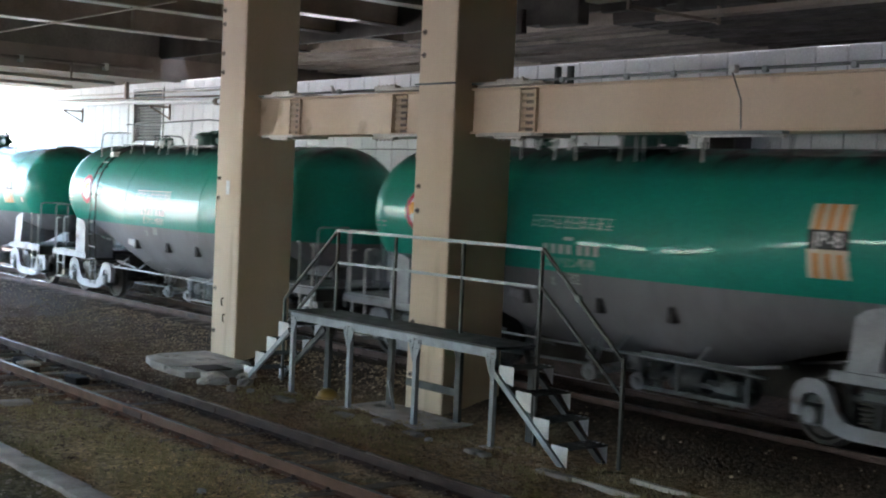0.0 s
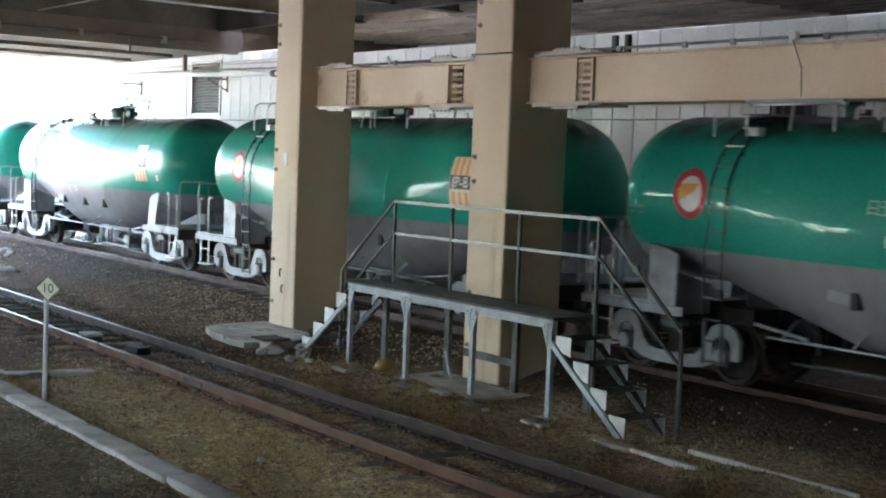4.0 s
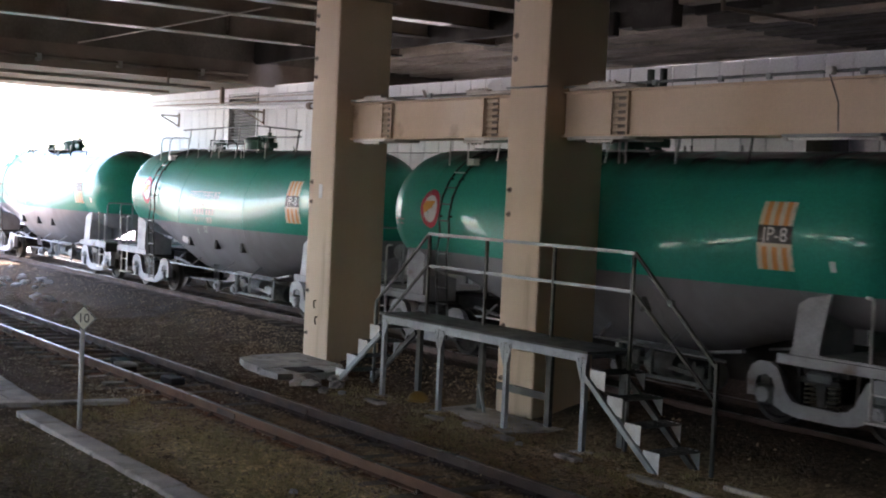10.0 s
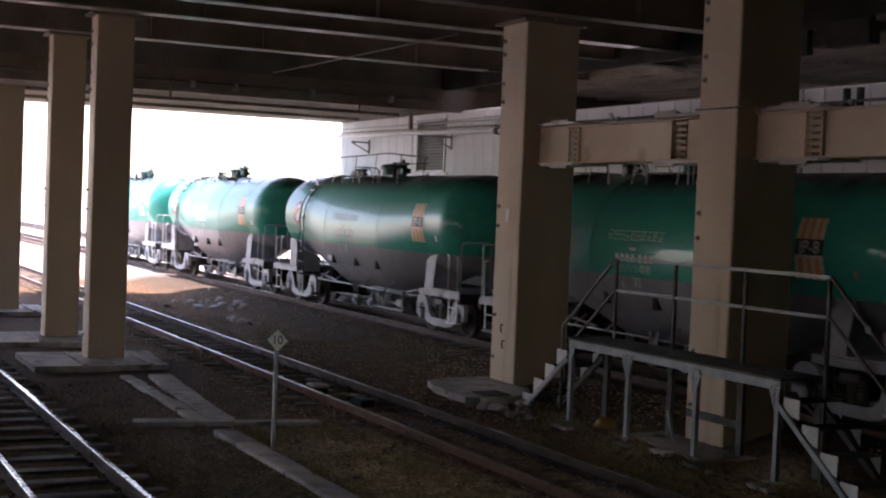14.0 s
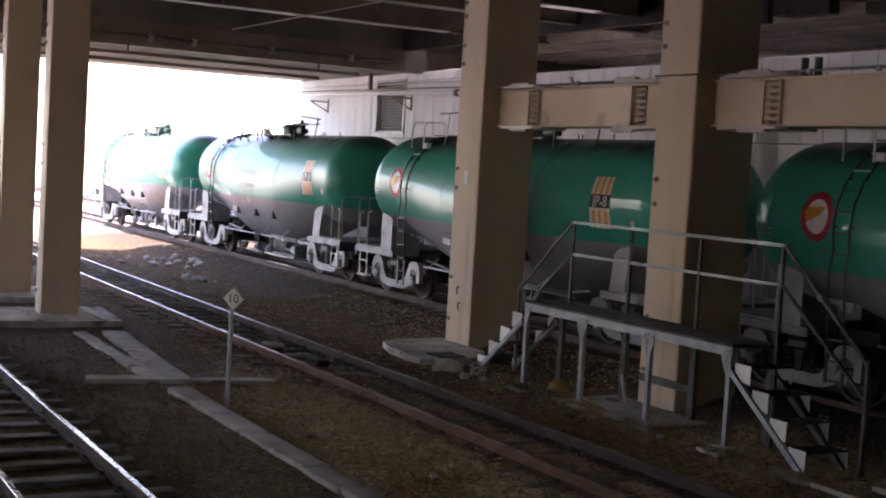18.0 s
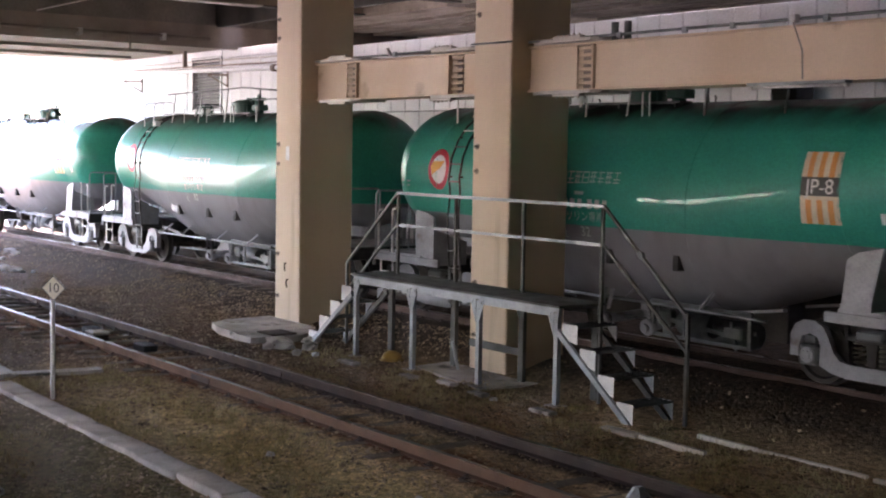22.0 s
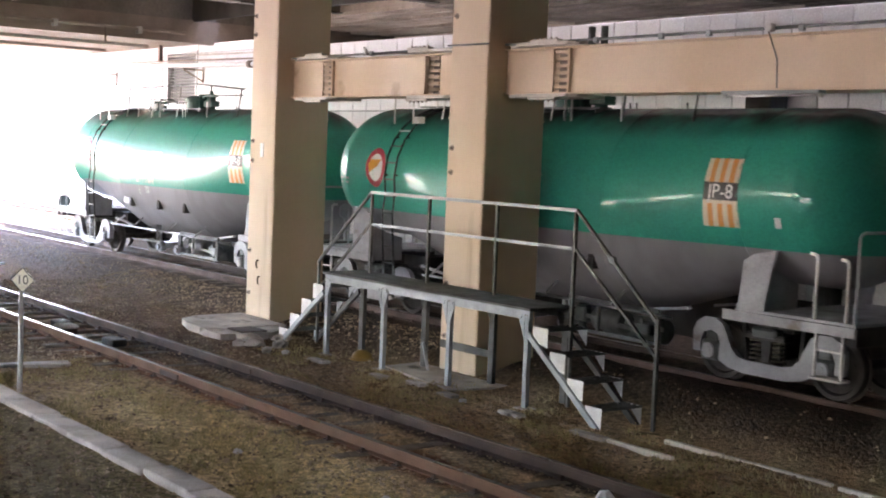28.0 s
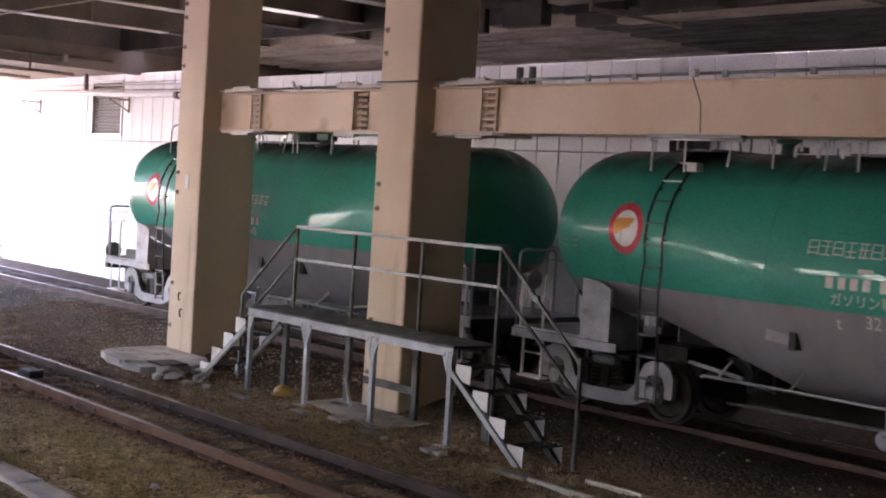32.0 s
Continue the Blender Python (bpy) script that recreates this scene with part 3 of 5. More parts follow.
def make_wall():
    wall = thing("wall_north", pose(0, 0, 0), "white grooved panel wall behind the train", "wall", kind="structure")
    bm = bmesh.new()
    for x0, x1, z0, z1 in ((-44.35, -37.95, -0.4, 5.74), (-35.95, X_END, -0.4, 5.74), (-37.95, -35.95, -0.4, 4.2), (-37.95, -35.95, 5.84, 5.99), (-44.35, -37.95, 5.74, 6.0), (-35.95, -30.6, 5.74, 6.0)):
        box(bm, x0, x1, Y_WALL + 0.03, Y_WALL + 0.28, z0, z1)
    part("backing", bm, JOINT, wall, "dark joints between the panels")
    src = {}
    for row, (z0, z1) in enumerate(((-0.3, 1.98), (2.0, 4.05), (4.07, 5.75))):
        x = -44.3
        i = 0
        while x < 3:
            if not (row > 1 and -38.3 < x < -35.9):
                key = row
                if key not in src:
                    src[key] = part("panel", B(0.008, 0.592, -0.03, 0.028, z0, z1, bev=0.012), PANEL, wall)
                    src[key].matrix_basis = pose(x, Y_WALL, 0)
                else:
                    share("panel", src[key], wall, pose(x, Y_WALL, 0))
            x += 0.6
            i += 1
    part("panel_fill", B(-38.26, -35.94, Y_WALL - 0.024, Y_WALL + 0.026, 4.07, 4.2), PANEL, wall)
    top_row = None
    for k in range(23):
        if not -38.3 < -44.3 + 0.6 * k < -35.9:
            m = pose(-44.3 + 0.6 * k, Y_WALL, 0)
            if top_row is None:
                top_row = part("panel", B(0.008, 0.592, -0.03, 0.028, 5.765, 6.012, bev=0.012), PANEL, wall, m=m)
            else:
                share("panel", top_row, wall, m)
    part("panel_fill", B(-38.26, -37.96, Y_WALL - 0.024, Y_WALL + 0.026, 4.21, 6.012), PANEL, wall)
    part("panel_fill", B(-37.95, -35.94, Y_WALL - 0.024, Y_WALL + 0.026, 5.85, 6.012), PANEL, wall)
    part("plain_lining", B(3.1, X_END - 0.02, Y_WALL - 0.03, Y_WALL + 0.028, -0.3, 5.75), PANEL, wall)
    # added dark strip in place of the shade behind the train's wheels
    plinth = link("trim", B(-35.0, X_END - 0.02, Y_WALL - 0.16, Y_WALL - 0.034, -0.4, 0.95), SHADE_DARK)
    tagged(plinth, "dark strip along the foot of the panel wall, standing for shade", "plinth", kind="structure")
    for x in (-14.5, -2.0):
        c = thing("wall_pier", pose(x, 0, GZ), "dark brown steel post against the panel wall", "post", "wall posts", "structure")
        # shade tone on the post, as the gap above lights it too strongly
        part("shaft", B(-0.27, 0.27, 17.45, 17.9, 0, 5.4, bev=0.015), SHADE_DARK, c)
        part("base_plate", B(-0.36, 0.36, 17.38, 17.94, -0.05, 0.03), BEAMM, c)
    # louvre in the wall
    lv = thing("window_1", pose(-37.95, Y_WALL, 4.2), "grey slatted ventilation louvre in the panel wall", "louvre", kind="structure")
    for a in ((0, 0.07, -0.05, 0.2, 0, 1.64), (1.93, 2.0, -0.05, 0.2, 0, 1.64), (0.07, 1.93, -0.05, 0.2, 0, 0.06), (0.07, 1.93, -0.05, 0.2, 1.58, 1.64)):
        part("frame", B(*a), LOUVRE, lv)
    slat = None
    for i in range(17):
        m = pose(0, 0.05, 0.1 + i * 0.09, 35)
        if slat is None:
            slat = part("slat", B(0.07, 1.93, -0.05, 0.05, -0.006, 0.006), LOUVRE, lv, m=m)
        else:
            share("slat", slat, lv, m)
    part("back", B(0.07, 1.93, 0.16, 0.2, 0.06, 1.58), JOINT, lv)


make_wall()


def make_portal():
    """The unseen plain walls that close the hall beside and behind the view, with the tracks' openings."""
    bm = bmesh.new()
    box(bm, X_END, X_END + 0.3, Y_OPEN, 13.0, -0.4, 8.2)
    box(bm, X_END, X_END + 0.3, 13.0, 17.2, 4.6, 8.2)
    box(bm, X_END, X_END + 0.3, 17.2, Y_WALL + 0.28, -0.4, 8.2)
    for ya, yb, za, zb in ((12.7, 13.0, -0.4, 5.0), (17.2, 17.5, -0.4, 5.0), (13.0, 17.2, 4.6, 5.0)):
        box(bm, X_END + 0.3, 60.0, ya, yb, za, zb)
    # end wall near black so that less light reaches the tank ends
    tagged(link("wall_east", bm, SHADE_DARK), "plain unseen end wall, dark to cut light, with an opening for the train", "wall", kind="structure")
    # unseen wall; its openings are placed to light the hall and streak the tanks
    bm = bmesh.new()
    box(bm, -44.2, X_END, Y_OPEN - 0.3, Y_OPEN, 4.5, 8.2)
    box(bm, -44.2, -17.4, Y_OPEN - 0.3, Y_OPEN, -0.4, 2.95)
    box(bm, -17.4, X_END, Y_OPEN - 0.3, Y_OPEN, -0.4, 0.4)
    box(bm, -17.4, X_END, Y_OPEN - 0.3, Y_OPEN, 2.6, 4.5)
    for x, wd in ((-44.2, 1.4), (-40.7, 0.5), (-38.4, 1.8), (-34.6, 0.6), (-32.6, 1.4), (-29.4, 0.5), (-27.0, 2.4), (-22.8, 0.6), (-20.6, 1.6)):
        box(bm, x, x + wd, Y_OPEN - 0.3, Y_OPEN, 2.95, 4.5)
    for x, wd in ((-17.4, 1.0), (-10.2, X_END + 10.2)):
        box(bm, x, x + wd, Y_OPEN - 0.3, Y_OPEN, 0.4, 2.6)
    tagged(link("wall_south", bm, SLABM), "plain unseen side wall with openings sized for the light they let in", "wall", kind="structure")


make_portal()

# ---- tracks ----


def rail_mesh(x0, x1, head):
    prof = ((-0.0625, -0.153), (0.0625, -0.153), (0.0625, -0.143), (0.012, -0.125), (0.009, -0.05), (0.0325, -0.04), (0.0325, -0.006), (0.026, 0.0),
            (-0.026, 0.0), (-0.0325, -0.006), (-0.0325, -0.04), (-0.009, -0.05), (-0.012, -0.125), (-0.0625, -0.143))
    bm = bmesh.new()
    a = [bm.verts.new((x0, y, z)) for y, z in prof]
    b = [bm.verts.new((x1, y, z)) for y, z in prof]
    n = len(prof)
    for i in range(n):
        f = bm.faces.new((a[i], b[i], b[(i + 1) % n], a[(i + 1) % n]))
        f.material_index = 1 if i in (6, 7, 8) else 0
    bm.faces.new(a)
    bm.faces.new(b[::-1])
    bmesh.ops.recalc_face_normals(bm, faces=bm.faces[:])
    return bm


def make_track(name, label, y0, z, x0, x1, head, pitch, wood, near=(-62, 2)):
    tr = thing(name, pose(0, 0, z), label, "railway track", kind="structure")
    for y in (y0, y0 + 1.132):
        part("rail", rail_mesh(x0, x1, head), [RUST_RED if y == 8.113 else RUST_PALE if y == 14.454 else RUST, head], tr, m=pose(0, y, 0))
    src = fish = clip = None
    rest = bmesh.new()
    x = x0
    k = 0
    rng = random.Random(int(y0 * 10))
    while x < x1:
        dx, dz, turn = rng.uniform(-0.04, 0.04), rng.uniform(-0.012, 0.01), rng.uniform(-1.2, 1.2)
        if near[0] < x < near[1]:
            m = pose(x + dx, y0 + 0.566, -0.155 + dz, 0, 0, turn)
            if src is None:
                src = part("sleeper", B(-0.1, 0.1, -1.02, 1.02, -0.13, 0, bev=0.012), wood, tr, m=m)
            else:
                share("sleeper", src, tr, m)
            for y in (y0, y0 + 1.132):
                for s in (-1, 1):
                    mm = pose(x + dx, y + s * 0.085, -0.15 + dz, 0, 0, 0 if s > 0 else 180)
                    if clip is None:
                        clip = part("rail_clip", box(B(-0.05, 0.05, -0.05, 0.05, 0, 0.012), -0.018, 0.018, -0.018, 0.018, 0.012, 0.045), RUST, tr, m=mm)
                    elif near[0] + 34 < x and k % 1 == 0:
                        share("rail_clip", clip, tr, mm)
        else:
            box(rest, x - 0.1, x + 0.1, y0 - 0.45, y0 + 1.58, -0.28, -0.155)
        x += pitch
        k += 1
    tagged(part("far_sleepers", rest, wood, tr), kind="stuff")
    for x in (-16.8, -27.0, -6.5):
        for y in (y0, y0 + 1.132):
            for s in (-1, 1):
                part("fish_plate", B(x - 0.28, x + 0.28, y + s * 0.022 - 0.01, y + s * 0.022 + 0.01, -0.12, -0.045, bev=0.004), RUST, tr)
    return tr


make_track("track_middle", "rusty unused railway track half sunk in grit", 8.113, 0.0, -130, 8.9, RAIL_TOP_RUST_SHADE, 0.66, SLEEPER)
make_track("track_near", "railway track with bright worn rail heads", 2.423, 0.0, -130, 8.9, RAIL_TOP, 0.72, SLEEPER_PALE)
# dull heads here stand for shade; the train keeps these rails bright
make_track("track_train", "railway track under the tank train", 14.454, TZ + LIFT, -190, 150, RAIL_TOP_RUST_SHADE, 0.66, SLEEPER, near=(-60, -4))
make_track("track_outer", "railway track in the daylight beyond the hall", 20.6, 0.05, -190, -47, RAIL_TOP, 0.66, SLEEPER, near=(-60, -47))

# ---- columns and girder ----


def make_column(x, y, wx, wy, tag):
    """Box column; x, y: the middle of its foot."""
    c = thing("column", pose(x, y, GZ), "tall cream-painted square steel column with bolts", "column", "hall columns")
    hx, hy = wx / 2, wy / 2
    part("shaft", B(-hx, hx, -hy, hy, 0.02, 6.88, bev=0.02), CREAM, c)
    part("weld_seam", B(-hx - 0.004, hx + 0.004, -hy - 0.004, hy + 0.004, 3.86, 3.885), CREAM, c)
    part("base_plate", B(-hx - 0.08, hx + 0.08, -hy - 0.08, hy + 0.08, -0.03, 0.03), BEAMM, c)
    bolt = None
    for z in (0.55, 1.35, 3.05, 3.42, 5.4, 5.75, 6.3, 6.55):
        m = pose(-hx + 0.12, -hy, z, 90)
        if bolt is None:
            bolt = part("bolt", rod(rod(bmesh.new(), (0, 0, -0.004), (0, 0, 0.012), 0.045, 10), (0, 0, 0.012), (0, 0, 0.05), 0.02, 6), BEAMM, c, "rusty bolt head", m=m)
        else:
            share("bolt", bolt, c, m)
    for z in (0.82, 1.12) if tag else ():
        part("hook", tube([(0.0, 0.01, 0.06), (0.0, -0.04, 0.06), (0.005, -0.05, 0.02), (0.01, -0.045, -0.06), (0.02, -0.03, -0.08)], 0.013, 6), RUST, c, "rusty bent hook",
             m=pose(0.05 if z < 1.1 else -0.02, -hy, z))
    part("cap", B(-hx - 0.12, hx + 0.12, -hy - 0.12, hy + 0.12, 6.84, 6.896), BEAMM, c)
    if tag:
        part("name_tag", B(-0.065, 0.065, -hy - 0.012, -hy + 0.001, 3.12, 3.38, bev=0.004), WHITE, c, "small white enamel tag")
    return c


make_column(-21.85, 12.87, 0.92, 1.14, True)
make_column(-15.7, 12.87, 0.90, 1.14, False)
for cx, cy in ((-26.55, 5.85), (-30.6, 5.74), (-38.0, 5.6)):
    make_column(cx, cy, 0.52, 0.74, False)


def make_girder(x0, x1, joints):
    g = thing("girder", pose(0, 0, 0), "cream-painted steel girder between the columns with bolted splices", "girder", "hall girders")
    z0, z1 = 4.03, 4.70
    pieces = [x0] + sorted(joints) + [x1]
    # web pieces between the splices
    for a, b in zip(pieces, pieces[1:]):
        a2, b2 = a + (0.17 if a in joints else 0), b - (0.17 if b in joints else 0)
        part("web", B(a2, b2, 12.66, 12.69, z0 + 0.03, z1 - 0.03), GIRDERM, g)
    part("back_web", B(x0, x1, 12.96, 12.98, z0 + 0.03, z1 - 0.03), GIRDERM, g)
    part("bottom_flange", B(x0, x1, 12.60, 13.1, z0 - 0.002, z0 + 0.028, bev=0.004), GIRDERM, g)
    part("top_flange", B(x0, x1, 12.60, 13.1, z1 - 0.028, z1, bev=0.004), GIRDERM, g)
    bar_src = None
    for j in joints:
        for i in range(6):
            m = pose(j, 12.71, z0 + 0.08 + i * 0.098)
            if bar_src is None:
                bar_src = part("splice_bar", B(-0.145, 0.145, -0.06, 0.05, 0, 0.05, bev=0.006), GIRDERM, g, m=m)
            else:
                share("splice_bar", bar_src, g, m)
        part("splice_back", B(j - 0.165, j + 0.165, 12.78, 12.80, z0 + 0.03, z1 - 0.03), BEAMM, g)
        s = 1 if j - 1.3 < -21 or -15.4 < j < -13 else -1
        for z in (z0 - 0.048, z1 + 0.002):
            part("cover_plate", Prism(((j - s * 1.08, 12.62), (j - s * 0.62, 12.40), (j + s * 0.38, 12.40), (j + s * 0.5, 12.52), (j + s * 0.5, 13.05), (j - s * 1.08, 13.05)), "z", z, z + 0.044),
                 FLANGE, g, "pale tapered cover plate")
            up = z > 4.5
            pack = bmesh.new()
            box(pack, j - 0.42, j + 0.16, 12.41, 12.52, z + 0.046 if up else z - 0.042, z + 0.086 if up else z - 0.002, bev=0.008)
            for k in range(5):
                rod(pack, (j - 0.36 + 0.11 * k, 12.465, z + 0.086 if up else z - 0.042), (j - 0.36 + 0.11 * k, 12.465, z + 0.112 if up else z - 0.066), 0.02, 6)
            part("bolt_pack", pack, FLANGE, g, "pale plate with a row of bolts")
        part("edge_stiffener", B(j + s * 0.2 - 0.02, j + s * 0.2 + 0.02, 12.61, 12.658, z0 + 0.03, z1 - 0.03), GIRDERM, g)
    return g


make_girder(-21.38, -16.16, [-20.2, -17.05])
make_girder(-15.24, X_END - 0.02, [-14.05])


def make_conduit():
    c = thing("conduit", pose(0, 0, 0), "thin steel cable conduit run along the girder top", "conduit")
    part("pipe", tube([(-21.2, 12.5, 4.735), (-16.2, 12.5, 4.745)], 0.018), GALV_DARK, c)
    part("pipe", tube([(-16.18, 12.262, 4.76), (-15.2, 12.262, 4.755)], 0.014), GALV_DARK, c)
    part("pipe", tube([(-15.1, 12.5, 4.75), (-5, 12.5, 4.76), (8, 12.5, 4.76)], 0.02), GALV_DARK, c)
    sad = None
    for x in (-20.4, -18.6, -17.0, -14.4, -13.2, -12.0, -11.2, -9.8, -8.6, -7.2):
        m = pose(x, 12.5, 4.702)
        if sad is None:
            sad = part("saddle", B(-0.04, 0.04, -0.03, 0.03, 0, 0.08, bev=0.01), GALV, c, m=m)
        else:
            share("saddle", sad, c, m)
    part("junction_box", Rod((-10.22, 12.50, 4.76), (-10.22, 12.40, 4.76), 0.05, 14), WHITE, c, "round white junction box")
    part("drop_cable", tube([(-10.22, 12.42, 4.72), (-10.2, 12.58, 4.4), (-10.18, 12.58, 4.06)], 0.009, 6), STEEL, c)
    for x in (-13.5, -13.25):
        part("pipe_stub", Rod((x, 12.7, 4.702), (x, 12.7, 4.95), 0.05, 10), GALV_DARK, c)
    part("small_lamp", Rod((-18.75, 12.5, 4.74), (-18.72, 12.42, 4.84), 0.03, 8), WHITE, c)
    l = thing("strip_light", pose(-10.2, 12.52, 3.96), "unlit white fluorescent strip light under the girder", "lamp")
    part("tray", B(-0.72, 0.72, -0.07, 0.07, 0.03, 0.068, bev=0.006), GALV, l)
    part("lamp_tube", Rod((-0.66, 0, 0.012), (0.66, 0, 0.012), 0.016, 10), TUBE, l)
    for s in (-0.69, 0.69):
        part("end_cap", B(s - 0.025, s + 0.025, -0.03, 0.03, -0.012, 0.03), WHITE, l)


make_conduit()


def make_wall_pipes():
    p = thing("wall_pipe", pose(0, 0, 0), "pale pipe carried on brackets along the panel wall", "pipe")
    part("pipe", tube([(-43.6, 17.5, 5.49), (-37.4, 17.5, 5.41), (-31.85, 17.5, 5.29), (-23, 17.5, 5.2)], 0.066, 10), PANEL, p, "thick white pipe")
    part("pipe", tube([(-43.6, 17.44, 6.0), (-43.6, 17.44, 5.58), (-37.4, 17.44, 5.515), (-23, 17.44, 5.31)], 0.022, 8), BEAMM, p, "thin brown pipe")
    part("pipe", tube([(-43.4, 17.7, 5.74), (-31, 17.7, 5.62)], 0.022, 8), FLANGE, p)
    part("drop_post", B(-37.45, -37.35, 17.42, 17.52, 5.49, 6.01), BEAMM, p, "brown post from the soffit")
    part("collar", tube([(-31.95, 17.5, 5.292), (-31.75, 17.5, 5.288)], 0.1, 12), BEAMM, p, "dark pipe collar")
    for x in (-41.7, -35.5, -29.3, -25.0):
        bm = bmesh.new()
        bar(bm, (x, 17.97, 5.24), (x, 17.3, 5.24), 0.05, 0.05)
        bar(bm, (x, 17.32, 5.22), (x, 17.97, 4.9), 0.035, 0.035)
        bar(bm, (x, 17.95, 4.88), (x, 17.95, 5.34), 0.05, 0.04)
        part("bracket", bm, BEAMM, p, "brown angle bracket")
    h = thing("hanging_pipe", pose(0, 0, 0), "thin pipe hung below the ceiling beams along the hall", "pipe")
    part("pipe", tube([(-44, 12.05, 6.66), (-24, 12.2, 6.66)], 0.018), FLANGE, h)
    for x, y in ((-37.5, 12.1), (-30.3, 12.15), (-26.0, 12.185)):
        part("hanger", B(x - 0.015, x + 0.015, y - 0.015, y + 0.015, 6.67, 6.702), STEEL, h)
    u = thing("soffit_pipe", pose(0, 0, 0), "rusty pipe with fittings along the soffit edge", "pipe")
    part("pipe", tube([(-34.75, -6, 6.2), (-34.75, 17, 6.2)], 0.045), BEAMM, u)
    for y in (2, 7.2, 9.8, 11.0, 13.2, 15.6):
        part("clamp", B(-34.9, -34.7, y - 0.06, y + 0.06, 6.08, 6.27, bev=0.01), FLANGE, u)
    for y in (9.2, 14.6):
        part("drop_pipe", tube([(-34.75, y, 6.2), (-34.75, y, 5.75), (-34.75, y + 0.25, 5.75)], 0.035), BEAMM, u)
    d = thing("duct", pose(0, 0, 0), "dark cable tray bundle under the deck", "cable tray")
    for y, z in ((14.6, 6.2), (15.3, 6.4), (16.2, 6.1)):
        part("tray", B(-15, 8, y, y + 0.3, z, z + 0.09, bev=0.01), BEAMM, d)
    for x in (-14, -10, -6, -2, 2, 6):
        part("hanger_frame", box(box(B(x, x + 0.05, 14.5, 14.55, 6.0, 7.84), x, x + 0.05, 16.55, 16.6, 6.0, 7.84), x, x + 0.05, 14.55, 16.55, 6.02, 6.07), BEAMM, d)


make_wall_pipes()

# ---- service platform beside the columns ----


def make_platform():
    p = thing("service_platform", pose(0, 0, 0), "galvanised steel service platform with stairs at both ends", "platform")
    x0, x1, yf, yb, zt = -18.16, -13.1, 11.45, 12.2, 1.12
    part("deck", B(x0 - 0.04, x1 + 0.04, yf - 0.03, yb + 0.03, zt - 0.005, zt + 0.03, bev=0.004), DECKM, p, "dark worn chequer deck")
    part("front_beam", B(x0, x1, yf, yf + 0.06, zt - 0.13, zt - 0.009, bev=0.006), GALV, p)
    # rear beam, legs, stringers and tread brackets are darker than the front ones
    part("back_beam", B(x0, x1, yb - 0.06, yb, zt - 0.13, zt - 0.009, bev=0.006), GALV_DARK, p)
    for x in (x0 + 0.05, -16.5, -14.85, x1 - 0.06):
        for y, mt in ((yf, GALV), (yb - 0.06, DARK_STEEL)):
            if y > yf and -17 < x < -14:
                x += 0.13
            g = ground_height(x, y)
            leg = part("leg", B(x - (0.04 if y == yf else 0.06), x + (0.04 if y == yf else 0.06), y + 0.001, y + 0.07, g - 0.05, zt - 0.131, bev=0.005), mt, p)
            gus = bmesh.new()
            for s in (-1, 1):
                if x0 < x + s * 0.2 < x1:
                    prism(gus, ((x + s * 0.03, zt - 0.06), (x + s * 0.14, zt - 0.06), (x + s * 0.14, zt - 0.14), (x + s * 0.03, zt - 0.40)), "y", y - 0.008, y - 0.001)
                    for bx, bz in ((0.1, 0.09), (0.1, 0.12), (0.05, 0.2)):
                        rod(gus, (x + s * bx, y - 0.02, zt - bz), (x + s * bx, y - 0.007, zt - bz), 0.014, 6)
            part("gusset", gus, mt, leg)
            if y == yf:
                part("foot", B(x - 0.12, x + 0.12, y - 0.07, y + 0.13, g - 0.06, g + 0.008), CONC, leg, "concrete footing block")
            for k in (-0.02, 0.02):
                part("bolt", Rod((x + k, y - 0.012, zt - 0.07), (x + k, y + 0.002, zt - 0.07), 0.011, 6), STEEL, leg)
    for x in (-16.5, -14.85):
        part("cross_member", B(x - 0.03, x + 0.03, yf + 0.06, yb - 0.06, zt - 0.12, zt - 0.01), GALV_DARK, p)
    part("brace", B(-15.95, -14.77, yb - 0.05, yb - 0.01, 0.2, 0.31), DARK_STEEL, p)
    # stairs at both ends: foot x, first tread's outer edge, step outwards
    for xt, xb, xe0, d in ((x1 + 0.0, -11.7, -12.74, 1), (x0 - 0.0, -19.56, -18.52, -1)):
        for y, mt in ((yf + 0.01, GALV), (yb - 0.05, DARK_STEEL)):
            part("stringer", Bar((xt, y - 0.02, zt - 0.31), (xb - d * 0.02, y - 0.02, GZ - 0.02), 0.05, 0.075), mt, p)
        for i in range(4):
            z = 0.91 - 0.287 * i
            xe = xe0 + d * 0.352 * i
            xa = xe - d * 0.31
            part("tread", merge(*[B(u - 0.012, u + 0.012, yf + 0.03, yb - 0.03, z - 0.028, z) for u in (xa + (xe - xa) * k / 6 for k in (0.2, 2.1, 4.0, 5.8))],
                                *[B(min(xa, xe), max(xa, xe), v - 0.006, v + 0.006, z - 0.026, z - 0.004) for v in (yf + 0.2, yf + 0.38, yf + 0.56)]), DECKM, p, "dark grated tread")
            for y in (yf + 0.004, yb - 0.048):
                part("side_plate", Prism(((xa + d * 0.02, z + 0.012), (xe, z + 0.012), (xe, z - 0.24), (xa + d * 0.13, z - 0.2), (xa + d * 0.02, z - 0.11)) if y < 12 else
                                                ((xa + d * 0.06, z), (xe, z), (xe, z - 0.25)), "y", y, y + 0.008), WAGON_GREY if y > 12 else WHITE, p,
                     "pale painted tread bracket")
    # handrail on the side towards the train
    yr = 12.03
    for x in (-17.74, -16.18, -14.56, -12.92):
        part("post", B(x - 0.022, x + 0.022, yr - 0.022, yr + 0.022, zt + 0.03 if x < -13.1 else ground_height(x, yr) - 0.05, 2.455), DARK_STEEL, p)
